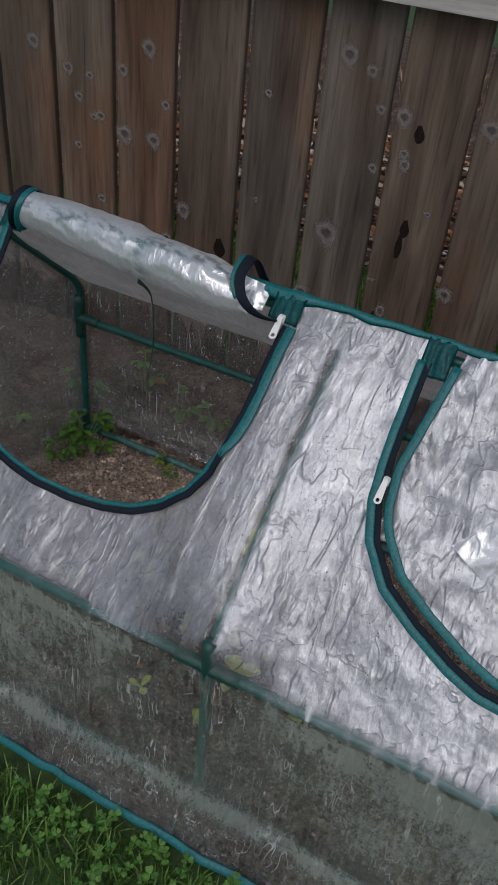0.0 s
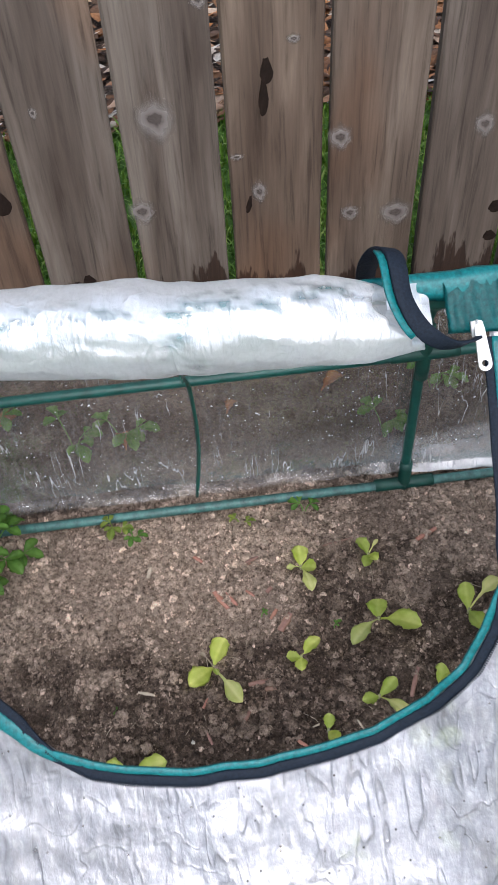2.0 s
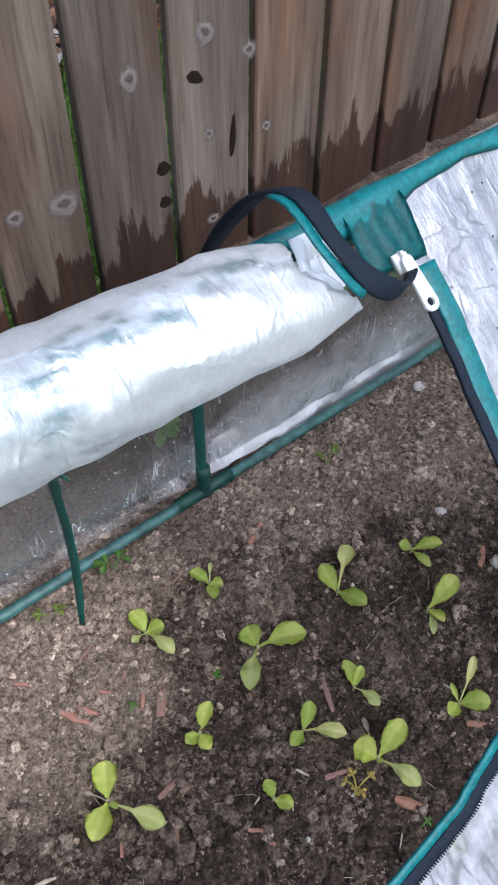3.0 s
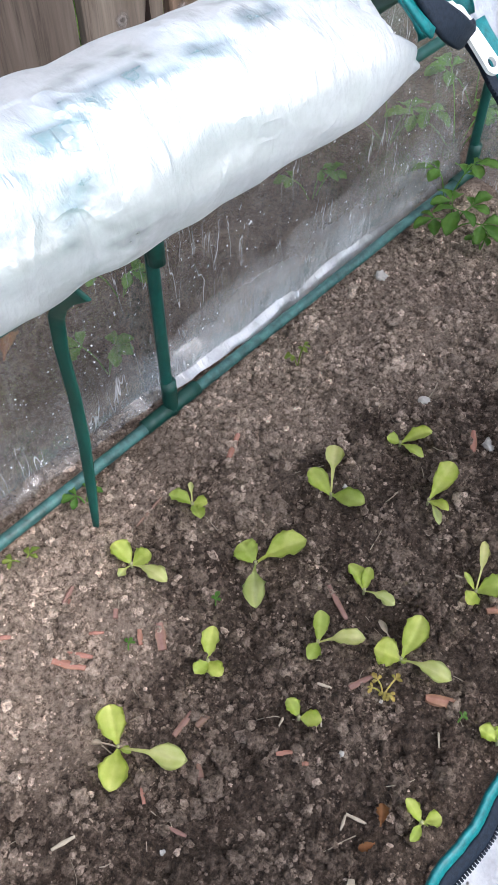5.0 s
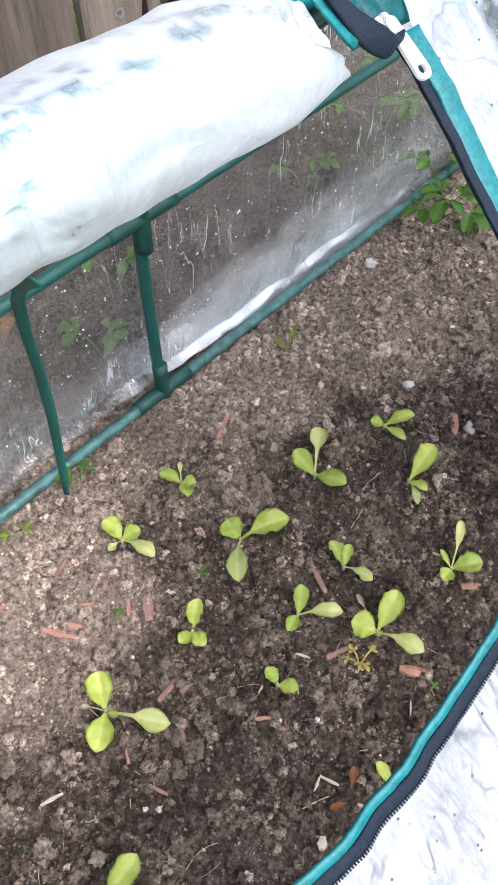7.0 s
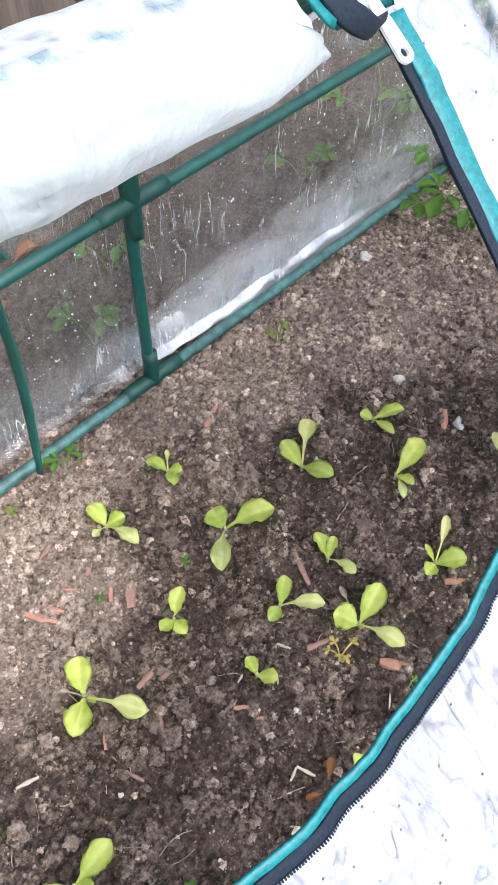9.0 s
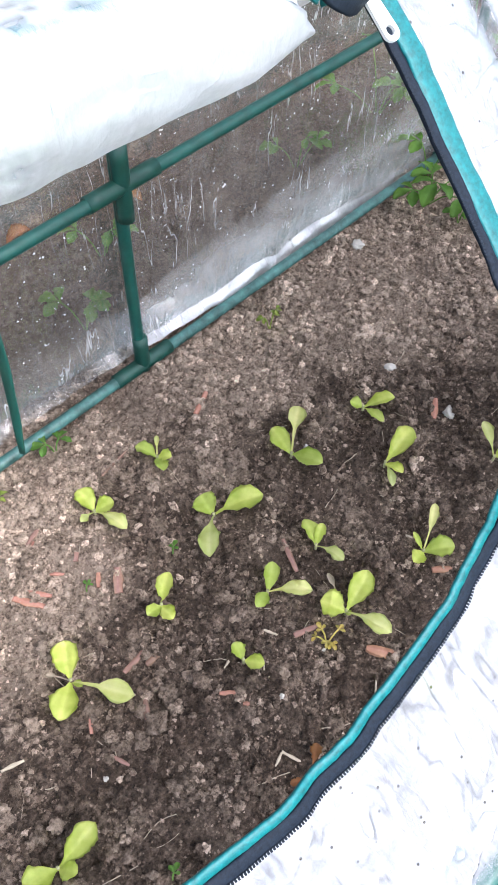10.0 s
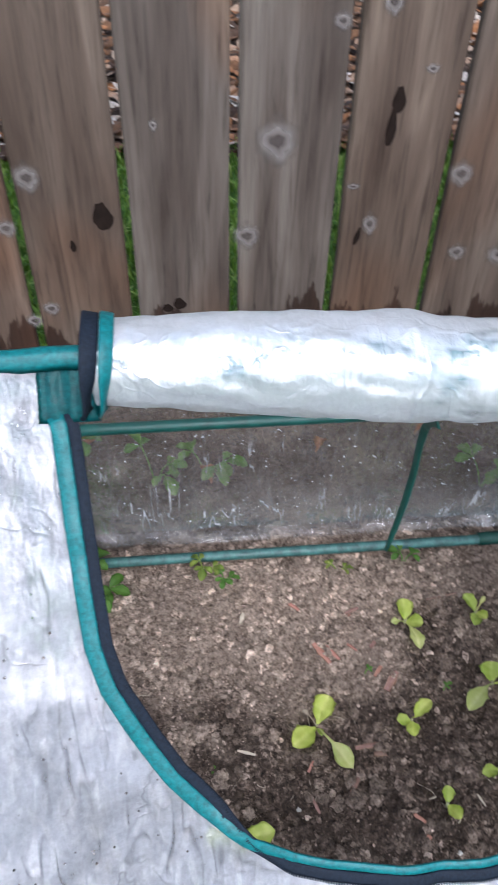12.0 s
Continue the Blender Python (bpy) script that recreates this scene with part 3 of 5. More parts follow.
def knot(x, z, r=0.02, tall=1.3, dark=False, lean=0.0):
    i = math.floor((x - GAP_X) / PITCH) + 4
    name = "dark_knot" if dark else "knot"
    ob = new(name, knot_mesh[name])
    ob.parent = boards[i]
    ob.location = (x - boards[i].location.x, -0.0007, z)
    ob.rotation_euler = (0, radians(lean), 0)
    r *= 0.85 if dark else 1.1
    ob.scale = (r, 0.02, r * tall)


knot(-0.347, 0.395, 0.034, 1.2)
knot(-0.385, 0.254, 0.024, 1.1)
knot(-0.585, 0.296, 0.020, 1.7, True)
knot(-0.193, 0.445, 0.013, 2.2, True, lean=4)
knot(-0.198, 0.408, 0.010, 4.2, True, lean=4)
knot(-0.675, 0.359, 0.022, 1.2)
knot(-0.715, 0.286, 0.018, 1)
knot(-0.761, 0.279, 0.018, 1)
knot(-0.675, 0.146, 0.016, 1)
knot(-0.703, 0.125, 0.016, 1)
knot(-0.088, 0.337, 0.022, 1.1)
knot(-0.068, 0.208, 0.018, 1)
knot(0.005, 0.198, 0.032, 0.85)
knot(0.127, 0.331, 0.020, 1.2)
knot(0.168, 0.186, 0.018, 1.0, True)
knot(0.167, 0.131, 0.016, 1.0, True)
knot(0.252, 0.355, 0.024, 0.9, lean=30)
knot(0.231, 0.301, 0.022, 0.6, True, lean=25)
knot(0.329, 0.310, 0.018, 1)
knot(0.256, 0.063, 0.016, 0.8)
knot(0.253, 0.210, 0.014, 1)
knot(0.297, 0.188, 0.009, 6.0, True, lean=6)
knot(0.364, 0.183, 0.014, 1)
knot(-0.208, 0.264, 0.014, 1.6)
knot(-0.225, 0.244, 0.006, 4.0, True, lean=14)
knot(-0.239, 0.326, 0.013, 0.5)
knot(-0.630, 0.252, 0.006, 2.5, True)
knot(-0.507, 0.425, 0.007, 1.6)
knot(-0.155, 0.485, 0.012, 0.7)
knot(-0.275, 0.545, 0.014, 1)
knot(-0.216, 0.564, 0.016, 1.2)
knot(-0.822, 0.489, 0.028, 1.1)
knot(-0.751, 0.491, 0.024, 1.1)
knot(-0.723, 0.568, 0.016, 1)
knot(-0.763, 0.668, 0.022, 1.2)
knot(-0.825, 0.617, 0.018, 1)
knot(-0.906, 0.591, 0.014, 1)
knot(-0.960, 0.597, 0.020, 1)
knot(-0.935, 0.544, 0.016, 1)
knot(-0.881, 0.515, 0.020, 0.8)
knot(-0.899, 0.509, 0.014, 0.8)
knot(-0.884, 0.334, 0.018, 0.8)
knot(-0.941, 0.441, 0.014, 1)
knot(-1.045, 0.634, 0.022, 1)
knot(-0.351, 0.729, 0.024, 1.2)
knot(-0.305, 0.711, 0.016, 1)
knot(-0.233, 0.646, 0.022, 1.2)
knot(-0.201, 0.622, 0.014, 1.8, True)
knot(-0.221, 0.584, 0.014, 1)
knot(-0.500, 0.636, 0.012, 1)
knot(-0.077, 0.656, 0.026, 1)
knot(-0.486, 0.141, 0.014, 1.2, True)
knot(-0.504, 0.134, 0.012, 1, True)
knot(-0.278, 0.650, 0.014, 1)
bm = bmesh.new()
bmesh.ops.create_cube(bm, size=1.0, matrix=Matrix.LocRotScale((0.2, -0.0195, 0.874), None, (4.0, 0.037, 0.089)))
bmesh.ops.bevel(bm, geom=bm.edges[:], offset=0.003, segments=1)
part("rail", bm, RAIL, fence, "pale grey horizontal rail", smooth=False)

# ---------------------------------------------------------------- greenhouse
XL, XM, XR = -0.69, -0.073, 0.535
YF, YR, RIDGE_Y, RIDGE_Z = 1.031, 1.619, 1.342, 0.610
ELBOW_F, ELBOW_R = 0.325, 0.335
house = tagged(empty("mini_greenhouse", (XM, RIDGE_Y, 0)), "low green-framed greenhouse, misted plastic cover, one door rolled up", "greenhouse")
house.rotation_euler = (0, 0, -0.025)
H0 = Vector((XM, RIDGE_Y, 0))


def house_part(name, bm, mat, label="", parent=None, smooth=True):
    """Parts are made in world places and kept so under the thing at its base."""
    bmesh.ops.translate(bm, verts=bm.verts[:], vec=-H0)
    return part(name, bm, mat, parent or house, label, smooth)


def hoop(x):
    pts = between((x, YR, -0.01), (x, YR, ELBOW_R - 0.03), 4)
    a, e, b = Vector((x, YR, ELBOW_R - 0.03)), Vector((x, YR, ELBOW_R)), Vector((x, YR - 0.022, ELBOW_R + 0.025))
    pts += [a.lerp(e, k / 3).lerp(e.lerp(b, k / 3), k / 3) for k in (1, 2, 3)]
    top = Vector((x, RIDGE_Y + 0.004, RIDGE_Z - 0.02))
    pts += between(b, top, 5)[1:]
    b2 = Vector((x, YF + 0.022, ELBOW_F + 0.019))
    pts += between(top, b2, 5)[1:]
    e2, a2 = Vector((x, YF, ELBOW_F)), Vector((x, YF, ELBOW_F - 0.03))
    pts += [b2.lerp(e2, k / 3).lerp(e2.lerp(a2, k / 3), k / 3) for k in (1, 2, 3)]
    pts += between(a2, (x, YF, -0.01), 4)[1:]
    return pts


R_TUBE = 0.0068
for x in (XL, XM, XR):
    house_part("hoop", tube(hoop(x), R_TUBE), GREEN_TUBE)
for name, y, z in (("rear_bottom_rail", YR - 0.004, 0.012), ("rear_rail", YR - 0.008, 0.271), ("front_rail", YF, 0.294), ("front_bottom_rail", YF, 0.012), ("ridge_rail", RIDGE_Y + 0.006, RIDGE_Z - 0.024)):
    house_part(name, tube(between((XL, y, z), (XR, y, z), 12), R_TUBE), DUST_SHEEN_TUBE if "bottom" in name else GREEN_TUBE)

# cover: v runs down the front from the ridge to the front rail
RIDGE_P, RAIL_P = Vector((0, RIDGE_Y, RIDGE_Z)), Vector((0, YF - 0.0080, 0.296))
ELBOW_P = Vector((0, YF - 0.0085, ELBOW_F + 0.004))
V_RAIL = (RAIL_P - RIDGE_P).length
SLOPE = (RAIL_P - RIDGE_P).normalized()
NORMAL_F = Vector((0, SLOPE.z, -SLOPE.y)).normalized()
if NORMAL_F.z < 0:
    NORMAL_F = -NORMAL_F
D1L, D1R, D2L, D2R = -0.5714, -0.1395, 0.029, 0.468
DOOR_1 = ((-0.5714, 0.0), (-0.5683, 0.051), (-0.5652, 0.0887), (-0.5622, 0.1234), (-0.5581, 0.1663), (-0.5509, 0.1918), (-0.5332, 0.2245), (-0.5172, 0.250), (-0.4938, 0.2770), (-0.4745, 0.2990), (-0.449, 0.3162), (-0.4221, 0.3233), (-0.3848, 0.3294), (-0.329, 0.3304), (-0.2834, 0.3253), (-0.243, 0.3151), (-0.2068, 0.2958), (-0.1778, 0.2692), (-0.1613, 0.2397), (-0.1499, 0.1999), (-0.1447, 0.1591), (-0.1437, 0.1132), (-0.1395, 0.0))
DOOR_2 = ((0.029, 0), (0.0295, 0.106), (0.032, 0.156), (0.036, 0.197), (0.05, 0.239), (0.082, 0.28), (0.125, 0.307), (0.173, 0.331), (0.208, 0.343), (0.26, 0.347), (0.32, 0.339), (0.37, 0.325), (0.41, 0.295), (0.44, 0.25), (0.46, 0.18), (0.464, 0.1), (0.468, 0))


def door_v(x, x0, x1):
    """How far down the slope the U of a door reaches at x."""
    return ramp(x, DOOR_1 if x0 < -0.3 else DOOR_2) if x0 < x < x1 else 0.0


def sag(x, v):
    """The free edge under the open door hangs inwards."""
    across = ramp(x, ((-0.66, 0.0), (-0.59, 0.35), (-0.54, 0.6), (-0.46, 1.0), (-0.27, 1.0), (-0.20, 0.45), (-0.15, -0.5), (-0.12, -0.4), (-0.075, 0.0)))
    across = across * across * (3 - 2 * across) if across > 0 else across
    down = (max(0.0, v) / 0.32) ** 0.8 if v < 0.32 else 1 - ((v - 0.32) / (V_RAIL - 0.32)) ** 1.4
    return 0.022 * across * max(0.0, down)


def on_roof(x, v, lift=0.0):
    """Stretched flat from ridge to rail, but held out by the bent hoops."""
    away = min(abs(x - h) for h in (XL, XM, XR))
    held = math.exp(-((away / 0.055) ** 2))
    flat = RIDGE_P + SLOPE * v
    d1, d2 = (ELBOW_P - RIDGE_P).length, (RAIL_P - ELBOW_P).length
    q = v / V_RAIL * (d1 + d2)
    over = RIDGE_P.lerp(ELBOW_P, q / d1) if q < d1 else ELBOW_P.lerp(RAIL_P, (q - d1) / d2)
    near = 1 - math.exp(-((away / 0.02) ** 2))
    tail = max(0.0, min(1.0, (V_RAIL - v) / 0.03))
    wrinkle = (0.0026 * fuzz(x, v, 3.1, 0.085) + 0.0009 * fuzz(x * 1.8, v * 0.7, 8.4, 0.02, 3)) * near * tail + 0.001
    p = flat.lerp(over, held) + NORMAL_F * (lift + wrinkle - sag(x, v))
    return Vector((x, p.y, p.z))


def column_xs(x0, x1, marks, step=0.008):
    xs = {round(x0 + (x1 - x0) * k / max(1, round((x1 - x0) / step)), 5) for k in range(round((x1 - x0) / step) + 1)}
    for a, b in marks:
        xs |= {round(a + d, 5) for d in (0.0, 0.002, 0.004, 0.008, 0.012, 0.017, 0.022)} | {round(b - d, 5) for d in (0.0, 0.002, 0.004, 0.008, 0.012, 0.017, 0.022)}
    return sorted(xs)


def sheet(name, xs, starts, ends, place, mat, label="", rows=44):
    bm = bmesh.new()
    grid = []
    for x, s, e in zip(xs, starts, ends):
        grid.append([bm.verts.new(place(x, s + (e - s) * k / rows)) for k in range(rows + 1)])
    for a, b in zip(grid, grid[1:]):
        for k in range(rows):
            bm.faces.new((a[k], a[k + 1], b[k + 1], b[k]))
    return house_part(name, bm, mat, label)


xs = column_xs(XL, XR, ((D1L, D1R), (D2L, D2R)), 0.006)
xs = sorted(set(xs) | {round(XM + 0.002 * k, 5) for k in range(-7, 8)})
starts = [max(door_v(x, D1L, D1R), door_v(x, D2L, D2R)) for x in xs]
roof_film = sheet("front_roof_cover", xs, starts, [V_RAIL] * len(xs), on_roof, FILM_ROOF, "crinkled misted plastic film", 60)


def roof_mist(p):
    v = (Vector((0, p.y, p.z)) - RIDGE_P).length
    touch = math.exp(-(((p.x - XM + 0.002) / 0.0085) ** 2)) * (1.0 + 0.35 * fuzz(p.x, v, 2.0, 0.02)) * (1 if v > 0.05 else 0.3)
    low = max(0.0, min(1.0, (v - 0.385 + 0.02 * fuzz(p.x, v, 6.0, 0.05)) / 0.03)) * ramp(p.x, ((-0.20, 0.0), (-0.12, 0.8), (-0.06, 1.0), (0.0, 0.9), (0.03, 0.0)))
    rail = math.exp(-(((v - V_RAIL + 0.003) / 0.011) ** 2)) * max(0.0, min(1.0, 1.05 + 1.3 * fuzz(p.x, 0.0, 9.0, 0.012)))
    dirt = 0.12 * max(0.0, fuzz(p.x, v, 31.0, 0.05))
    # highlight along the right of the middle hoop, painted as denser mist
    pale = 0.25 * math.exp(-(((p.x - XM - 0.0085) / 0.004) ** 2)) * (1 if v > 0.05 else 0)
    return max(0.08, ramp(p.x, ((-0.69, 0.60), (-0.58, 0.70), (-0.45, 0.82), (-0.2, 0.88), (-0.1, 1.0), (-0.02, 1.08), (0.5, 1.08))) + pale - 0.78 * touch - 0.6 * low - 0.95 * rail * ramp(p.x, ((-0.25, 1.0), (-0.20, 0.25), (-0.05, 0.25), (0.04, 1.0))) - dirt)


misted(roof_film, roof_mist)


def on_front(x, v):
    """Front wall from the elbow down to the hem that lies out on the grass."""
    z = RAIL_P.z - v
    y = ramp(v, ((0, RAIL_P.y), (0.02, RAIL_P.y - 0.001), (0.245, YF - 0.013), (0.285, YF - 0.020), (0.34, YF - 0.040)))
    w = 0.006 * fuzz(x, v, 12.0, 0.09) + 0.0015 * fuzz(x, v, 4.0, 0.02, 2)
    return Vector((x, y + w * min(1.0, v / 0.03), z))


plain = column_xs(XL, XR, ())
wall_film = sheet("front_wall_cover", plain, [0.0] * len(plain), [0.340] * len(plain), on_front, FILM_FRONT, "clear wet plastic film", 70)


def wall_mist(p):
    side = ramp(p.x, ((-0.30, 1.0), (-0.20, 0.4), (-0.06, 0.0), (0.02, 0.3), (0.10, 1.0)))
    below = RAIL_P.z - p.z
    flecks = max(0.0, 1 - below / (0.050 + 0.03 * fuzz(p.x, 0, 3.0, 0.06))) * side * (1.2 + 2.0 * fuzz(p.x * 2, p.z, 2.0, 0.012, 3))
    rail = math.exp(-((below / 0.010) ** 2)) * max(0.0, min(1.0, 1.05 + 1.3 * fuzz(p.x, 0.0, 9.0, 0.012)))
    # folded skirt and its wet highlight, both drawn as a band of thicker mist
    foot = math.exp(-(((p.z - 0.035 - 0.012 * fuzz(p.x, 0, 4.4, 0.1)) / 0.018) ** 2))
    return max(0.1, (1.2 + 1.5 * side * max(0.0, min(1.0, (p.z - 0.07) / 0.12)) + 3.6 * max(0.0, flecks)) * (1 - 0.95 * rail) + 2.4 * foot)


misted(wall_film, wall_mist)


def on_back(x, v):
    a, b = Vector((x, RIDGE_Y, RIDGE_Z)), Vector((x, YR + 0.012, ELBOW_R + 0.004))
    d = (b - a).length
    w = 0.004 * fuzz(x, v, 21.0, 0.1) + 0.001 * fuzz(x, v, 24.0, 0.02, 2)
    if v < d:
        p = a.lerp(b, v / d)
        return p + Vector((0, 0.7, 0.6)) * (w - 0.008 * math.sin(math.pi * v / d))
    return Vector((x, YR + 0.012 + w + 0.02 * max(0.0, v - d - 0.2), ELBOW_R + 0.004 - (v - d)))


V_BACK = (Vector((0, YR + 0.012, ELBOW_R + 0.004)) - Vector((0, RIDGE_Y, RIDGE_Z))).length
back_roof = sheet("rear_roof_cover", plain, [0.0] * len(plain), [V_BACK] * len(plain), on_back, FILM_BACK, "grey misted plastic film", 24)
foot = [V_BACK + ELBOW_R - 0.02 + ramp(x, ((-0.69, -0.03), (-0.1, -0.02), (0.05, 0.02), (0.55, 0.02))) for x in plain]
back_wall = sheet("rear_wall_cover", plain, [V_BACK] * len(plain), foot, on_back, FILM_WALL, "clear wet plastic film", 40)
misted(back_roof, lambda p: 1.0)


def back_mist(p):
    top = ramp(p.x, ((-0.7, 0.095), (-0.15, 0.085), (-0.03, 0.06), (0.15, 0.072), (0.35, 0.082), (0.55, 0.09))) + 0.008 * fuzz(p.x, p.z, 1.0, 0.05)
    fold = max(0.0, min(1.0, (top - p.z) / 0.012))
    much = ramp(p.x, ((-0.2, 2.0), (-0.06, 3.0), (0.1, 5.0), (0.5, 3.5))) * (0.8 + 0.8 * fuzz(p.x, p.z, 2.0, 0.03))
    return 1.15 + 0.2 * fold * much + 0.9 * max(0.0, fuzz(p.x, p.z, 15.0, 0.12))


misted(back_wall, back_mist)

def fold_z(x, q):
    lo = ramp(x, ((-0.68, 0.035), (-0.1, 0.030), (0.1, 0.008), (0.3, 0.0), (0.55, -0.005)))
    hi = ramp(x, ((-0.68, 0.095), (-0.12, 0.080), (-0.06, 0.050), (0.1, 0.070), (0.3, 0.080), (0.55, 0.090))) + 0.006 * fuzz(x, 0, 0, 0.06)
    return lo + (hi - lo) * q


folded = sheet("rear_skirt_fold", plain, [0.0] * len(plain), [1.0] * len(plain), lambda x, q: Vector((x, YR + 0.004 + 0.045 * q + 0.004 * fuzz(x * 0.5, q * 0.08, 60.0, 0.03), fold_z(x, q))), FILM_FOLD, "pale folded foot of the film", 14)
misted(folded, lambda p: ramp(p.x, ((-0.68, 0.12), (-0.14, 0.14), (-0.05, 0.8), (0.05, 1.1), (0.35, 1.0), (0.5, 0.6))) * (0.95 + 0.35 * fuzz(p.x * 0.3, p.z, 2.0, 0.02)) * max(0.15, 1 - 0.85 * ((p.z - fold_z(p.x, 0)) / (fold_z(p.x, 1) - fold_z(p.x, 0))) ** 2))

for name, x in (("end_cover", XL - 0.009), ("end_cover", XR + 0.009)):
    bm = bmesh.new()
    cols = []
    for k in range(41):
        y = YF - 0.012 + (YR + 0.024 - YF) * k / 40
        top = min(ELBOW_F + (y - YF + 0.012) / (RIDGE_Y - YF + 0.012) * (RIDGE_Z - ELBOW_F), ELBOW_R + (YR + 0.012 - y) / (YR + 0.012 - RIDGE_Y) * (RIDGE_Z - ELBOW_R))
        cols.append([bm.verts.new((x + 0.005 * fuzz(y, j * 0.03, x, 0.1), y, -0.03 + (top + 0.03) * j / 30)) for j in range(31)])
    for a, b in zip(cols, cols[1:]):
        for j in range(30):
            bm.faces.new((a[j], a[j + 1], b[j + 1], b[j]))
    misted(house_part(name, bm, FILM_WALL, "clear wet plastic end panel"), lambda p: 1.3)


def ribbon(points, width, thick, mat, name, label="", parent=None, normal=None):
    """A flat band along points whose face looks along normal."""
    bm = bmesh.new()
    pts = [Vector(p) for p in points]
    rows = []
    for i, p in enumerate(pts):
        ahead = (pts[min(i + 1, len(pts) - 1)] - pts[max(i - 1, 0)]).normalized()
        nrm = Vector(normal(i) if callable(normal) else normal)
        nrm = (nrm - ahead * nrm.dot(ahead)).normalized()
        side = ahead.cross(nrm)
        w = width(i) if callable(width) else width
        rows.append([bm.verts.new(p + side * (a * w / 2) + nrm * (b * thick)) for a, b in ((-1, 0), (-1, 0.7), (-0.8, 1), (0.8, 1), (1, 0.7), (1, 0))])
    for a, b in zip(rows, rows[1:]):
        for j in range(6):
            bm.faces.new((a[j], b[j], b[(j + 1) % 6], a[(j + 1) % 6]))
    bm.faces.new(rows[0])
    bm.faces.new(rows[-1][::-1])
    return house_part(name, bm, mat, label, parent)


def door_line(x0, x1, shrink=0.0, a=0.0, b=1.0, n=90):
    """Points of a door's U, evenly along its length; shrink moves it inwards."""
    raw = [(x, door_v(x, x0, x1)) for x in np.linspace(x0 + 1e-4, x1 - 1e-4, 600)]
    raw = [(x0, 0.03)] + [q for q in raw if q[1] > 0.03] + [(x1, 0.03)]
    run = [0.0]
    for p, q in zip(raw, raw[1:]):
        run.append(run[-1] + math.dist(p, q))
    out = []
    for k in range(n + 1):
        s = run[-1] * (a + (b - a) * k / n)
        x, v = float(np.interp(s, run, [q[0] for q in raw])), float(np.interp(s, run, [q[1] for q in raw]))
        out.append((x, v))
    if shrink:
        moved = []
        for k, (x, v) in enumerate(out):
            (xa, va), (xb, vb) = out[max(k - 2, 0)], out[min(k + 2, n)]
            d = math.hypot(xb - xa, vb - va)
            moved.append((x + shrink * (vb - va) / d, v - shrink * (xb - xa) / d))
        out = moved
    return out


def edging(x0, x1, flip, a=0.0, b=1.0, n=160):
    """Green binding, black zip tape and its teeth along a door's U. Where flip is 1 the band is turned over, so that the zip lies outside."""
    out = {}
    base, line = door_line(x0, x1, 0.0, a, b, n), {}
    for key, plain_at, turned_at in (("binding", -0.0058, 0.0030), ("tape", 0.0024, -0.0040), ("teeth", 0.0054, -0.0076)):
        pts = []
        for k, (x, v) in enumerate(base):
            (xa, va), (xb, vb) = base[max(k - 2, 0)], base[min(k + 2, n)]
            d = math.hypot(xb - xa, vb - va)
            f = flip(a + (b - a) * k / n)
            off = plain_at + (turned_at - plain_at) * f
            lift = 0.003 + 0.004 * math.sin(math.pi * f) + 0.0015 * fuzz(x, v, 7.7, 0.04) + (0.0018 if key == "teeth" else 0)
            pts.append(on_roof(x + off * (vb - va) / d, v - off * (xb - xa) / d, lift))
        out[key] = pts
    fl = [flip(a + (b - a) * k / n) for k in range(n + 1)]
    bind = ribbon(out["binding"], lambda i: (0.0122 if i > n / 2 else 0.0098) - (0.0067 if i > n / 2 else 0.0043) * fl[i], 0.0022, GREEN_TAPE, "door_binding", "green woven binding", normal=NORMAL_F)
    tape = ribbon(out["tape"], lambda i: 0.0072 + 0.0006 * fl[i], 0.0018, BLACK_ZIP, "zip_tape", "black zip tape", normal=NORMAL_F)
    bm = bmesh.new()
    pts = out["teeth"]
    run = [0.0]
    for p, q in zip(pts, pts[1:]):
        run.append(run[-1] + (q - p).length)
    for k in range(int(run[-1] / 0.0017)):
        s = k * 0.0017
        i = min(int(np.searchsorted(run, s, "right")) - 1, len(pts) - 2)
        p, q = pts[i], pts[i + 1]
        c = p.lerp(q, (s - run[i]) / max(1e-6, run[i + 1] - run[i]))
        d = (q - p).normalized()
        side = d.cross(NORMAL_F)
        m = Matrix((d, side, NORMAL_F)).transposed().to_4x4()
        bmesh.ops.create_cube(bm, size=1.0, matrix=Matrix.Translation(c) @ m @ Matrix.Diagonal((0.0010, 0.0017, 0.0012, 1)))
    house_part("zip_teeth", bm, BLACK_ZIP, "black zip teeth", smooth=False)
    return bind


def step(s, a, b):
    return max(0.0, min(1.0, (s - a) / (b - a)))


edging(D1L, D1R, lambda s: step(s, 0.30, 0.38) * (1 - step(s, 0.76, 0.82)), 0.0, 0.985)
edging(D2L, D2R, lambda s: 0.0)

# second door: closed flap, zipped up but for a gap at the top
dxs = sorted({round(x, 5) for x in np.linspace(D2L + 0.016, D2R - 0.016, 64)})


def flap_v(x):
    q = min(door_v(min(max(x - 0.010, D2L + 0.001), D2R - 0.001), D2L, D2R), door_v(min(max(x + 0.010, D2L + 0.001), D2R - 0.001), D2L, D2R))
    return max(0.02, q - 0.012)


def flap_x(x, v):
    """The flap's near edge hangs a little away from the frame at the top, which leaves the gap."""
    w = math.exp(-(((x - D2L) / 0.05) ** 2))
    return x + w * 0.026 * max(0.0, 1 - v / 0.17)


flap = sheet("door_flap", dxs, [0.004] * len(dxs), [flap_v(x) for x in dxs], lambda x, v: on_roof(flap_x(x, v), v, 0.003 + 0.004 * fuzz(x, v, 40.0, 0.06)), FILM_ROOF, "closed misted plastic door", 50)
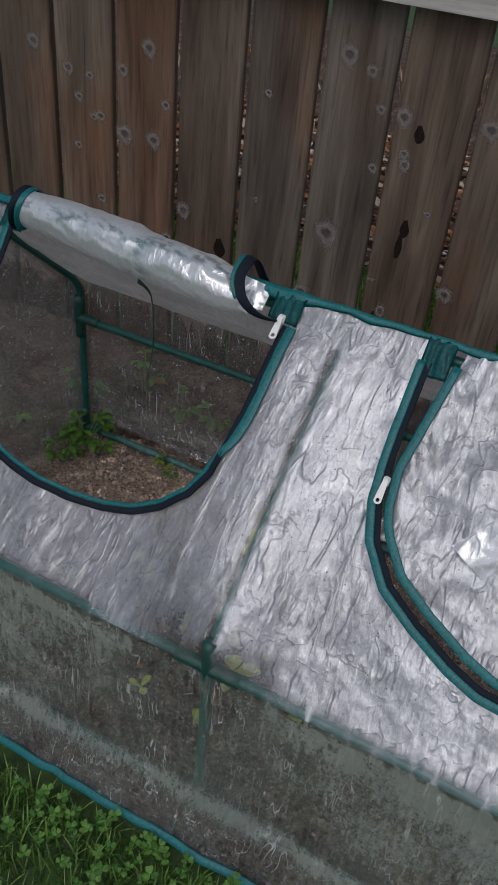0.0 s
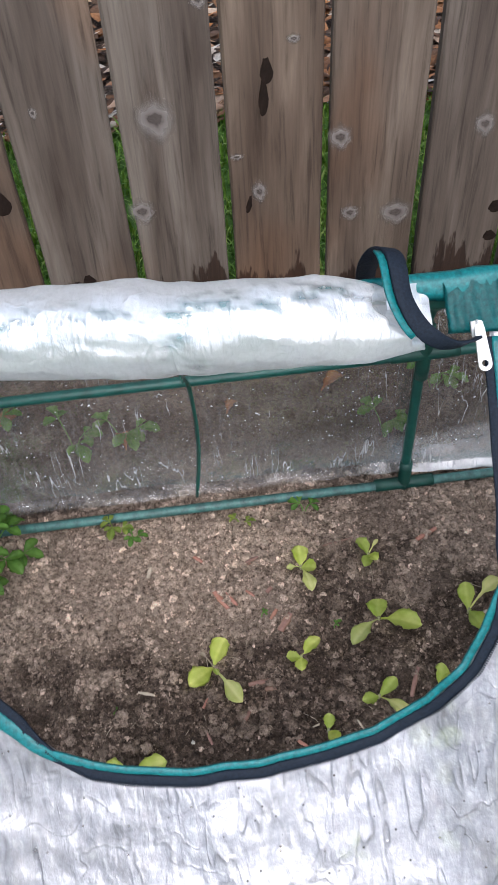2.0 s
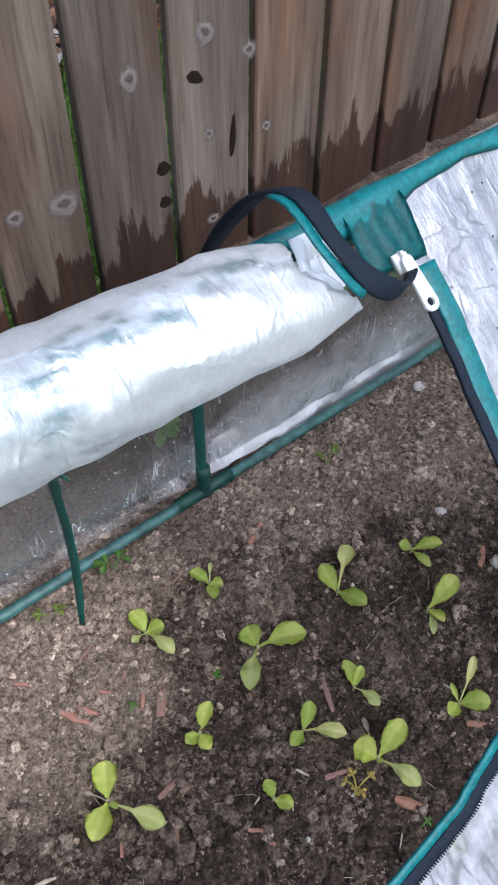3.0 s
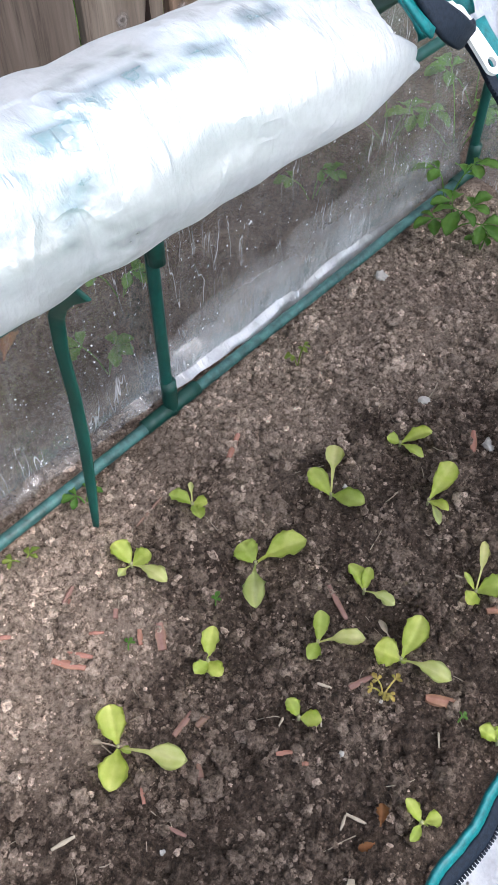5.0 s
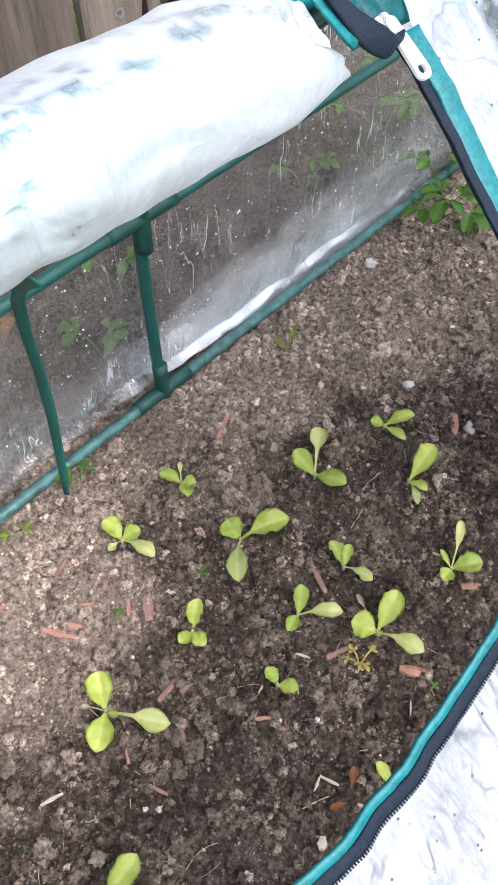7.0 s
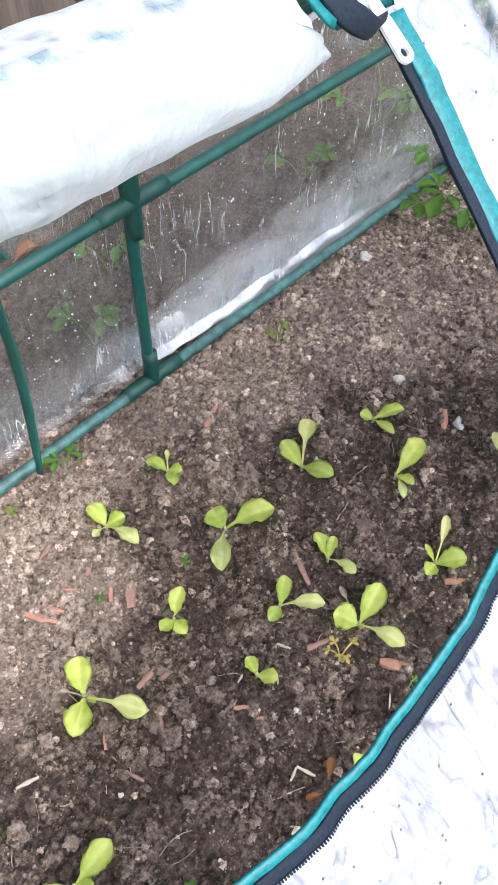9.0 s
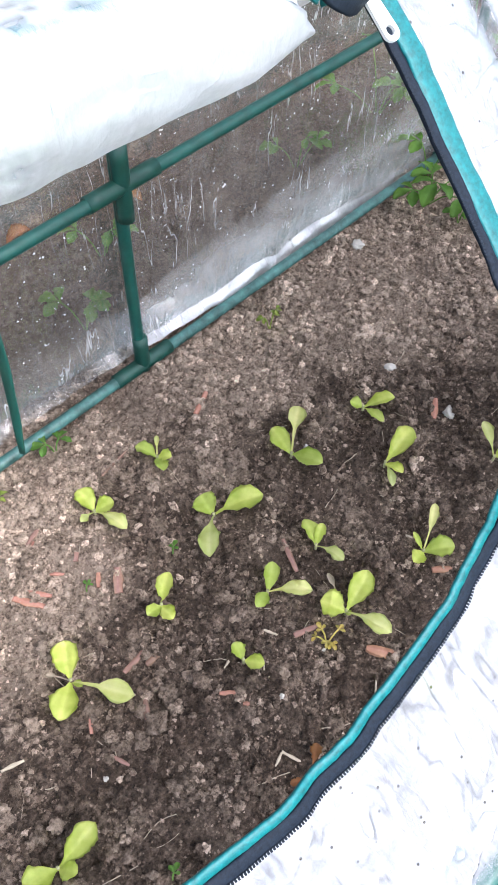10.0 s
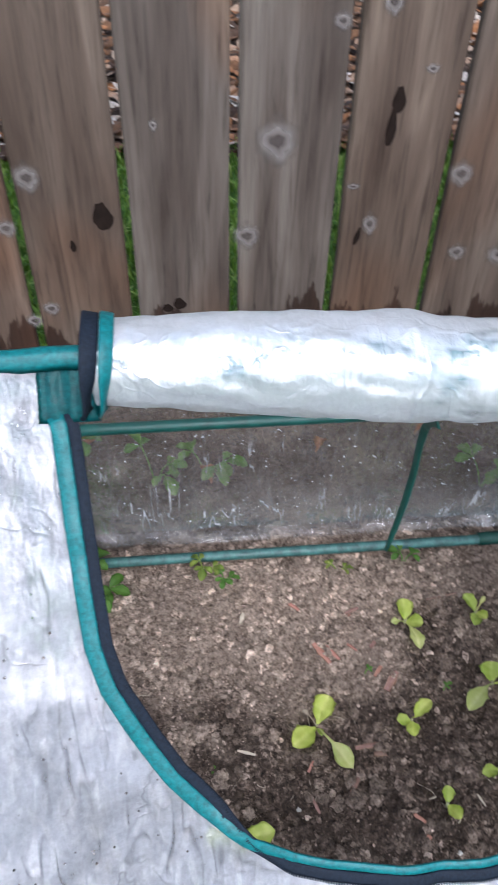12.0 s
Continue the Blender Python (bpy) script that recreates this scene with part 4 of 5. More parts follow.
misted(flap, lambda p: 1.0)
edge = [(x, flap_v(x)) for x in dxs[:34]]
edge = [(dxs[0], 0.03 + 0.14 * k / 14) for k in range(14)] + [q for q in edge if q[1] > 0.20]
ribbon([on_roof(flap_x(x, v), v - 0.004, 0.009) for x, v in edge], 0.010, 0.002, GREEN_TAPE, "flap_binding", "green woven binding", normal=NORMAL_F)


def lying(name, outline, place, mat, label, thick=0.0025):
    """A soft patch over an outline of (x, v) points on the roof, a grid so that it follows the film."""
    x0, x1 = min(o[0] for o in outline), max(o[0] for o in outline)
    bm = bmesh.new()
    rows = []
    for i in range(13):
        x = x0 + (x1 - x0) * i / 12
        lo = ramp(x, [(a, b) for a, b, _ in outline])
        hi = ramp(x, [(a, c) for a, _, c in outline])
        rows.append([bm.verts.new(place(x, lo + (hi - lo) * j / 14, thick * (1 - (abs(j - 7) / 7) ** 6 * 0.6))) for j in range(15)])
    for a, b in zip(rows, rows[1:]):
        for j in range(14):
            bm.faces.new((a[j], a[j + 1], b[j + 1], b[j]))
    bmesh.ops.solidify(bm, geom=bm.faces[:], thickness=0.0015)
    return house_part(name, bm, mat, label)


def patch_place(x, v, lift):
    ruck = (0.0011 * math.sin(x * 620 + 1.5 * math.sin(v * 90)) + 0.0016 * fuzz(x * 2, v, 6.0, 0.02)) * math.exp(-(((v - 0.03) / 0.05) ** 2))
    return on_roof(x, v, 0.0025 + lift + ruck)


for a, b, c, d in ((-0.170, -0.131, 0.038, 0.040), (-0.586, -0.551, 0.035, 0.035), (D2L - 0.007, D2L + 0.027, 0.047, 0.045)):
    lying("corner_patch", ((a, 0.0, c), (b, 0.0, d)), patch_place, GREEN_TAPE, "stitched green fabric patch")

# green piping over the ridge, lifted a little where the roll pulls on it
def ridge_rise(x):
    return ramp(x, ((-0.56, 0.006), (-0.45, 0.0)))


ridge_pts = [Vector((XL + (XR - XL) * k / 90, RIDGE_Y - 0.001 + 0.0015 * fuzz(k * 0.1, 0, 0, 0.3), RIDGE_Z + 0.008 + ridge_rise(XL + (XR - XL) * k / 90) + 0.0025 * fuzz(k * 0.1, 3, 0, 0.5))) for k in range(91)]


def arch(i, n):
    x = XL + (XR - XL) * i / (n - 1)
    k = 0.62 + 0.7 * math.exp(-(((x + 0.155) / 0.04) ** 2)) + ramp(x, ((-0.57, 0.35), (-0.47, 0.0))) + 0.10 * math.sin(i * 0.7) + 0.08 * math.sin(i * 1.9)
    return [(a * k, b * k - 0.003) for a, b in ((-0.0085, -0.0105), (-0.0075, -0.006), (-0.004, -0.001), (0.0, 0.0005), (0.004, -0.001), (0.0075, -0.006), (0.0085, -0.0105), (0.0, -0.003))]


house_part("ridge_binding", sweep(ridge_pts, arch), GREEN_TAPE, "green woven ridge binding")

# the first door, rolled up and lying on the ridge
ROLL = Vector((0, 1.325, 0.610))
bm = bmesh.new()
NX, NA = 130, 72
rings = []
for i in range(NX + 1):
    u = i / NX
    ring = []
    for k in range(NA):
        th = 2 * math.pi * k / NA
        end = -0.207 + 0.022 * -math.sin(th) * 0.8 + 0.006 * fuzz(math.cos(th), math.sin(th), 2.0, 0.8)
        x = -0.552 + (end + 0.552) * u
        swell = ramp(u, ((0, 0.80), (0.12, 0.86), (0.3, 1.0), (0.55, 1.06), (0.68, 1.0), (0.9, 0.96), (1.0, 0.74)))
        r = 0.0308 * swell * (1 + 0.065 * fuzz(x * 1.2, math.cos(th) * 0.06, math.sin(th) * 0.06, 0.09) + 0.02 * fuzz(x, math.cos(th) * 0.04, math.sin(th) * 0.04, 0.02, 2) - 0.09 * max(0.0, 0.35 - abs(noise.noise(Vector((x * 16 + math.sin(th) * 1.2, math.cos(th) * 1.3, math.sin(th) * 1.3))))))
        r *= 1 + 0.10 * math.exp(-(((x + 0.352) / 0.008) ** 2)) * -0.5
        ring.append(bm.verts.new((x, ROLL.y - 0.06 * (x + 0.38) + r * 1.02 * math.cos(th), ROLL.z - 0.03 * (x + 0.38) + r * math.sin(th))))
    rings.append(ring)
for a, b in zip(rings, rings[1:]):
    for k in range(NA):
        bm.faces.new((a[k], a[(k + 1) % NA], b[(k + 1) % NA], b[k]))
for ring, way in ((rings[0], 1), (rings[-1], -1)):
    inner = ring
    for q in (0.82, 0.8, 0.55, 0.53, 0.2):
        c = sum((v.co for v in inner), Vector()) / NA
        push = 0.004 if q in (0.8, 0.53) else 0.0
        nxt = [bm.verts.new(Vector((v.co.x + way * push, ROLL.y, ROLL.z)) + Vector((0, v.co.y - ROLL.y, v.co.z - ROLL.z)) * (q / (0.82 if inner is not ring else 1.0) if inner is not ring else q)) for v in inner]
        for k in range(NA):
            f = (inner[k], nxt[k], nxt[(k + 1) % NA], inner[(k + 1) % NA])
            bm.faces.new(f if way == -1 else f[::-1])
        inner = nxt
bmesh.ops.recalc_face_normals(bm, faces=bm.faces[:])
roll = house_part("rolled_door", bm, FILM_ROLL, "door of misted film rolled up along the ridge")


def roll_mist(p):
    th = math.degrees(math.atan2(p.z - ROLL.z, -(p.y - ROLL.y)))
    band = math.exp(-(((th - 60 - 14 * fuzz(p.x, 0, 0, 0.08)) / 20) ** 2)) * max(0.0, min(1.0, 0.25 + 1.6 * fuzz(p.x, th / 900, 5.0, 0.035) + 1.5 * fuzz(p.x, th / 900, 3.0, 0.011, 2)))
    tie = math.exp(-(((p.x + 0.352 + 0.015 * fuzz(th / 60, 0, 0, 0.5)) / 0.014) ** 2)) * (max(0.0, 0.35 + 0.9 * fuzz(p.x, th / 900, 8.0, 0.02)) if -75 < th < 60 else 0)
    return max(0.42, 1.0 - 0.7 * band - 0.8 * tie)


misted(roll, roll_mist)
for name, th, w in (("rolled_binding", 118, 0.018), ("rolled_binding", 152, 0.012)):
    t = radians(th)
    pts = [Vector((x, ROLL.y - 0.06 * (x + 0.38) + 0.0195 * math.cos(t), ROLL.z - 0.03 * (x + 0.38) + 0.0195 * math.sin(t))) for x in np.linspace(-0.515, -0.275, 41)]
    ribbon(pts, w, 0.001, GREEN_TAPE, name, "green binding rolled up inside", normal=(0, math.cos(t), math.sin(t)))
around = [(radians(a), ROLL) for a in range(110, 320, 10)]
ribbon([Vector((-0.352, c.y + 0.0222 * math.cos(a), c.z + 0.0222 * math.sin(a))) for a, c in around], 0.012, 0.001, GREEN_TAPE, "tie_loop", "green tie round the roll", normal=lambda i: (0, math.cos(around[i][0]), math.sin(around[i][0])))

# hanging end of the tie
hang = [(-0.352, 1.305, 0.580), (-0.351, 1.316, 0.570), (-0.350, 1.325, 0.560), (-0.349, 1.331, 0.550), (-0.348, 1.335, 0.530), (-0.347, 1.336, 0.500), (-0.348, 1.336, 0.470), (-0.351, 1.335, 0.440), (-0.355, 1.333, 0.412)]
hang = [Vector(hang[int(k / 4)]).lerp(Vector(hang[min(int(k / 4) + 1, 8)]), (k % 4) / 4) for k in range(33)]
ribbon(hang, lambda i: ramp(i, ((0, 0.0060), (5, 0.0050), (12, 0.0062), (17, 0.0058), (23, 0.0066), (29, 0.0050), (32, 0.0030))), 0.0012, GREEN_JOINT, "tie", "dark green hanging fabric tie", normal=lambda i: (-1, -0.55 - 0.2 * math.sin(i / 5), 0.1))

# edge of the rolled door: black zip band looped over the roll's end, with its green binding
loop = [(-0.207, 1.4, 0.565), (-0.212, 1.376, 0.601), (-0.211, 1.352, 0.631), (-0.208, 1.327, 0.644), (-0.207, 1.302, 0.632), (-0.198, 1.29, 0.617), (-0.186, 1.286, 0.607), (-0.175, 1.288, 0.6), (-0.163, 1.294, 0.595), (-0.153, 1.3, 0.593)]


def smooth_line(pts, n):
    pts = [Vector(p) for p in pts]
    out = []
    for k in range(n + 1):
        u = k / n * (len(pts) - 1)
        i = min(int(u), len(pts) - 2)
        f = u - i
        p0, p1, p2, p3 = pts[max(i - 1, 0)], pts[i], pts[i + 1], pts[min(i + 2, len(pts) - 1)]
        out.append(0.5 * ((2 * p1) + (p2 - p0) * f + (2 * p0 - 5 * p1 + 4 * p2 - p3) * f * f + (3 * p1 - p0 - 3 * p2 + p3) * f ** 3))
    return out


loop = smooth_line(loop, 40)


def radial(p):
    return Vector((0.25, (p.y - 1.310) * 30, (p.z - 0.610) * 30))


ribbon(loop, lambda i: ramp(i, ((0, 0.015), (10, 0.0135), (16, 0.0125), (26, 0.0115), (33, 0.0085), (40, 0.006))), 0.002, BLACK_ZIP, "zip_loop", "black zip band looped over the roll", normal=lambda i: radial(loop[i]))
trim = [p + Vector((-0.0088, 0.0, 0.0)) + radial(p).normalized() * 0.001 for p in loop[12:25]]
ribbon(trim, 0.006, 0.0015, GREEN_TAPE, "loop_binding", "green binding", normal=lambda i: radial(trim[i]))
left_loop = [Vector((-0.556 + 0.004 * math.sin(a), ROLL.y + 0.010 + 0.0280 * math.cos(a), ROLL.z + 0.004 + 0.0275 * math.sin(a))) for a in np.linspace(radians(20), radians(250), 36)]
ribbon(left_loop, 0.010, 0.002, BLACK_ZIP, "zip_loop", "black zip band looped over the roll", normal=lambda i: radial(left_loop[i]))
trim2 = [p + Vector((0.0095, 0, 0)) for p in left_loop]
ribbon(trim2, 0.008, 0.0015, GREEN_TAPE, "loop_binding", "green binding", normal=lambda i: radial(trim2[i]))
# film drawn from the roll's end to the patch
tongue = sheet("door_fold", [-0.212 + 0.032 * k / 16 for k in range(17)], [0.002] * 17, [0.034] * 17, lambda x, v: on_roof(x, v, 0.003 + 0.016 * max(0.0, (-0.178 - x) / 0.04) + 0.003 * fuzz(x, v, 50, 0.03)), FILM_ROLL, "crumpled film", 14)
misted(tongue, lambda p: 1.0)


def zip_pull(place, along, label, size=1.0):
    """Slider body with its tab, which has a hole at the end."""
    along = Vector(along).normalized()
    nrm = (NORMAL_F - along * NORMAL_F.dot(along)).normalized()
    side = along.cross(nrm)
    m = Matrix.Translation(Vector(place)) @ Matrix((side, along, nrm)).transposed().to_4x4()
    bm = bmesh.new()
    bmesh.ops.create_cube(bm, size=1.0, matrix=m @ Matrix.LocRotScale((0, 0.001, 0.0022), None, (0.0080 * size, 0.0105 * size, 0.0045)))
    bmesh.ops.bevel(bm, geom=bm.edges[:], offset=0.0015, segments=2)
    slider = house_part("zip_slider", bm, WHITE_PULL, label)
    bm = bmesh.new()
    bow = [m @ Vector((0, y * size, z)) for y, z in ((-0.004, 0.004), (-0.003, 0.0065), (0.001, 0.0075), (0.005, 0.0065), (0.006, 0.004))]
    bow_bm = tube(bow, 0.0011, 8)
    ob = house_part("bridge", bow_bm, WHITE_PULL, "", slider)
    n, outer, hole = 28, [], []
    L, w = 0.0285 * size, 0.0046 * size
    for k in range(n):
        a = 2 * math.pi * k / n
        cx, cy = math.cos(a), math.sin(a)
        y = L - w + w * cy if cy > 0 else w * 0.7 * cy
        x = w * cx * (1.0 if cy > 0 else 0.72)
        outer.append((x, y))
        hole.append((0.0024 * size * cx, L - w - 0.0005 + 0.0024 * size * cy))
    top = [bm.verts.new(m @ Vector((x, y + 0.002, 0.0078))) for x, y in outer]
    hole_top = [bm.verts.new(m @ Vector((x, y + 0.002, 0.0078))) for x, y in hole]
    bot = [bm.verts.new(m @ Vector((x, y + 0.002, 0.0060))) for x, y in outer]
    hole_bot = [bm.verts.new(m @ Vector((x, y + 0.002, 0.0060))) for x, y in hole]
    for k in range(n):
        j = (k + 1) % n
        bm.faces.new((top[k], top[j], hole_top[j], hole_top[k]))
        bm.faces.new((bot[j], bot[k], hole_bot[k], hole_bot[j]))
        bm.faces.new((top[j], top[k], bot[k], bot[j]))
        bm.faces.new((hole_top[k], hole_top[j], hole_bot[j], hole_bot[k]))
    house_part("tab", bm, WHITE_PULL, "white pull tab with a hole", slider, smooth=False)
    return slider


zip_pull(on_roof(-0.151, 0.036, 0.004), SLOPE + NORMAL_F * 0.12 + Vector((0.03, 0, 0)), "white enamelled zip slider")
zip_pull(on_roof(0.038, 0.172, 0.006), SLOPE + Vector((-0.02, 0, 0)), "white enamelled zip slider", 0.95)

# crumpled clear tag on the closed door
def on_tag(x, v):
    a, b = (x - 0.0) / 0.15, v / 0.05
    px = 0.129 + 0.085 * a + 0.040 * b
    pv = 0.213 - 0.115 * a + 0.022 * b
    return on_roof(px, pv, 0.005 + 0.008 * abs(math.sin(b * 2.6 + 0.6)) + 0.003 * fuzz(px, pv, 70, 0.02) + 0.012 * a)


tag = sheet("film_tag", [0.15 * k / 30 for k in range(31)], [0.0] * 31, [0.05] * 31, on_tag, FILM_ROLL, "crumpled clear plastic tag", 14)
misted(tag, lambda p: 1.0)

# tube connectors
for x, y, z, n in ((XM, YR - 0.007, 0.271, "y"), (XL, YR - 0.007, 0.271, "y"), (XR, YR - 0.007, 0.271, "y"), (XM, YF, 0.292, "y"), (XL, YF, 0.292, "y"), (XR, YF, 0.292, "y"), (XM, YR - 0.003, 0.012, "f"), (XL, YR - 0.003, 0.012, "f"), (XR, YR - 0.003, 0.012, "f"), (XM, YF, 0.012, "f"), (XL, YF, 0.012, "f"), (XR, YF, 0.012, "f")):
    r = R_TUBE * 1.32
    across = between((max(x - 0.042, XL - 0.002), y, z), (min(x + 0.042, XR + 0.002), y, z), 6)
    house_part("connector_sleeve", tube(across, r), GREEN_JOINT, "green plastic connector")
    up = between((x, y, z - 0.006), (x, y, z + (0.05 if n == "y" else 0.045)), 4)
    if n == "y":
        up = between((x, y, z - 0.04), (x, y, z + 0.045), 6)
    house_part("connector_collar", tube(up, r), GREEN_JOINT, "green plastic connector")

# green hem lying out at the foot of the front
hem = [on_front(XL + (XR - XL) * k / 60, 0.339) + Vector((0, -0.004, 0.002)) for k in range(61)]
ribbon(hem, 0.011, 0.003, GREEN_TAPE, "hem_binding", "green woven hem", normal=(0, -0.6, 0.8))

# ---------------------------------------------------------------- seedlings
def leaf_bm(length, width, petiole=0.3, cup=0.25, droop=0.15, ragged=0.0, seed=0.0):
    """One leaf along +x: a short stalk, then a blade that is broadest past its middle, cupped, rippled at the rim and a little bent."""
    bm = bmesh.new()
    rows, n, m = [], 18, 8
    for i in range(n + 1):
        u = i / n
        if u < petiole:
            half = max(0.0009, width * (0.05 + 0.06 * (u / petiole) ** 3))
        else:
            b = (u - petiole) / (1 - petiole)
            half = width * max(0.06 if b < 0.5 else 0.02, 0.5 * (math.sin(math.pi * min(1.0, b ** 1.28 * 0.985 + 0.012))) ** 0.62)
        zc = length * (0.30 * math.sin(u * math.pi * 0.62) - droop * u * u)
        row = []
        for j in range(m + 1):
            s = 2 * j / m - 1
            rim = half * s * (1 + ragged * abs(s) * fuzz(u * 1.5, seed + s, 0, 0.2))
            ripple = 0.09 * half * abs(s) ** 2 * math.sin(u * 17 + seed * 3 + (2 if s > 0 else 0))
            zz = zc + cup * half * (s * s) + 0.05 * half * fuzz(u * 2, s, seed, 0.5) + ripple
            row.append(bm.verts.new((length * u, rim, zz - 0.14 * half * math.exp(-(s / 0.18) ** 2))))
        rows.append(row)
    for a, b in zip(rows, rows[1:]):
        for j in range(m):
            bm.faces.new((a[j], b[j], b[j + 1], a[j + 1]))
    bmesh.ops.solidify(bm, geom=bm.faces[:], thickness=0.0005)
    return bm


def seedling(x, y, leaves, label="young yellow-green lettuce seedling in damp soil", name="lettuce_seedling", category="seedling", group="lettuce seedlings in the bed", high=0.008):
    """leaves: (direction in degrees, reach, breadth, share of stalk); a stalk under 0 is a withered leaf."""
    plant = tagged(empty(name, (x, y, bed_height(x, y) - 0.001)), label, category, group)
    for k, (way, reach, broad, stalk) in enumerate(leaves):
        if stalk < 0:
            ob = part("withered_leaf", leaf_bm(reach, max(0.006, broad), 0.6, 0.6, 0.12, 0.3, x + k), DRY_STEM, plant, "withered pale leaf stalk")
        else:
            pale = stalk > 0.27
            bm = leaf_bm(reach * 1.05, broad * 1.04, stalk, 0.16 if pale else 0.30, 0.16 if pale else 0.08 + 0.08 * math.sin(k * 2.1 + x * 40), 0.22, x * 9 + k)
            ob = part("leaf", bm, LEAF_OLD if pale else LEAF_LETTUCE, plant, "paler seed leaf on a long stalk" if pale else "")
        ob.location = (0, 0, high)
        ob.rotation_euler = (radians(12 * math.sin(k * 1.7 + y * 30)), radians(-3 - 7 * abs(math.sin(k + x * 20))), radians(way))
    part("stem", tube([(0, 0, -0.004), (0.0005, 0, high), (0.0003, 0.0003, high + 0.004)], 0.0016, 7), STEM, plant)
    return plant


seedling(-0.369, 1.385, [(55, 0.0352, 0.0265, 0.12), (-144, 0.0394, 0.0258, 0.12), (-62, 0.0644, 0.0204, 0.48), (128, 0.0242, 0.0044, -1), (-77, 0.0133, 0.0076, 0.1)])
seedling(-0.237, 1.504, [(88, 0.028, 0.0216, 0.08), (-24, 0.0219, 0.0201, 0.08), (-82, 0.0434, 0.0174, 0.3), (-174, 0.0191, 0.0094, 0.4)])
seedling(-0.143, 1.509, [(113, 0.026, 0.0185, 0.06), (-52, 0.0164, 0.0153, 0.06), (-119, 0.0264, 0.015, 0.06), (48, 0.0255, 0.0056, 0.4)])
seedling(-0.153, 1.411, [(76, 0.0247, 0.026, 0.06), (-29, 0.0537, 0.0272, 0.22), (-137, 0.0559, 0.0216, 0.3)])
seedling(-0.036, 1.406, [(80, 0.0335, 0.0206, 0.06), (34, 0.0569, 0.021, 0.45), (-75, 0.0383, 0.0208, 0.1), (-56, 0.0036, 0.0049, 0.2)])
seedling(0.076, 1.393, [(112, 0.0162, 0.015, 0.08), (-40, 0.0355, 0.0184, 0.08), (-95, 0.0321, 0.0116, 0.2)])
seedling(0.026, 1.323, [(6, 0.0502, 0.0231, 0.12), (-97, 0.0252, 0.0136, 0.08), (-131, 0.0347, 0.0092, 0.3)])
seedling(-0.102, 1.312, [(70, 0.0288, 0.0158, 0.06), (23, 0.0228, 0.0117, 0.06), (-83, 0.0322, 0.015, 0.3)])
seedling(-0.176, 1.312, [(36, 0.0286, 0.0159, 0.06), (-50, 0.0433, 0.0175, 0.3), (-168, 0.0235, 0.0144, 0.06)])
seedling(-0.136, 1.243, [(113, 0.026, 0.0281, 0.05), (13, 0.0441, 0.023, 0.1), (-79, 0.0479, 0.0191, 0.35), (66, 0.0416, 0.0034, -1), (-90, 0.006, 0.0067, 0.1)])
seedling(-0.259, 1.378, [(32, 0.0319, 0.0169, 0.1), (180, 0.019, 0.0144, 0.06), (-96, 0.0201, 0.0154, 0.06)])
seedling(-0.245, 1.279, [(77, 0.0184, 0.0136, 0.06), (-61, 0.0206, 0.0152, 0.08)], "small two-leaved yellow-green lettuce seedling in soil")
seedling(-0.029, 1.228, [(-177, 0.021, 0.0163, 0.06), (-40, 0.0312, 0.0226, 0.06), (26, 0.051, 0.0103, 0.4), (67, 0.0206, 0.0059, 0.1)])
seedling(0.118, 1.241, [(53, 0.0414, 0.0125, 0.3), (-28, 0.0148, 0.0156, 0.1)], "pale lettuce seedling beside the zip edge of the film")
seedling(-0.244, 1.146, [(74, 0.0218, 0.0112, 0.06), (180, 0.02, 0.009, 0.1), (-36, 0.0172, 0.0128, 0.2), (0, 0.003, 0.0107, 0.1)])
seedling(-0.144, 1.133, [(96, 0.0191, 0.0166, 0.1), (0, 0.013, 0.0156, 0.1)])
seedling(-0.478, 1.267, [(172, 0.0293, 0.0237, 0.08), (4, 0.0431, 0.0223, 0.2), (-61, 0.0184, 0.0173, 0.06)])


def sprig(x, y, z, tall, leaves, name, label, mat, spread=1.0, size=0.018, category="weed", seed=0, lean=(0.0, 0.0)):
    """A little weed: thin stems that carry pairs of leaves."""
    rng = random.Random(seed)
    plant = tagged(empty(name, (x, y, z)), label, category)
    for k in range(leaves):
        a = 2.4 * k + rng.uniform(-0.4, 0.4)
        h = tall * (0.35 + 0.65 * (k + 1) / leaves) * rng.uniform(0.8, 1.1)
        r = spread * rng.uniform(0.35, 1.0) * (1.15 - 0.5 * k / leaves)
        tip = Vector((r * math.cos(a) + lean[0] * h, r * math.sin(a) + lean[1] * h, h))
        part("stem", tube(smooth_line([(0, 0, -0.01), tip * 0.5 + Vector((0, 0, 0.12 * h)), tip], 5), 0.0009, 5), mat, plant)
        for d, s in ((0.0, 1.0), (1.1, 0.8), (-1.1, 0.8)):
            L = size * s * rng.uniform(0.8, 1.2)
            ob = part("leaf", leaf_bm(L, L * 0.56, 0.1, 0.2, 0.25, 0.25, seed + k), mat, plant)
            ob.location = tip
            ob.rotation_euler = (rng.uniform(-0.3, 0.3), rng.uniform(-0.05, 0.35), a + d)
    return plant


WEED = "bright green broad-leaved weed"
sprig(-0.655, 1.595, 0.0, 0.060, 12, "weed", WEED + " in the corner of the bed", LEAF_WEED, 0.05, 0.032, seed=1, lean=(0.1, -0.1))
sprig(-0.662, 1.530, 0.0, 0.045, 7, "weed", WEED + " in the corner of the bed", LEAF_WEED, 0.035, 0.028, seed=2)
sprig(0.430, 1.560, 0.0, 0.06, 5, "weed", WEED + " beside the corner pole", LEAF_WEED, 0.045, 0.036, seed=3, lean=(-0.2, -0.3))
sprig(0.465, 1.590, 0.0, 0.09, 3, "weed", WEED + " beside the corner pole", LEAF_WEED, 0.04, 0.034, seed=4)
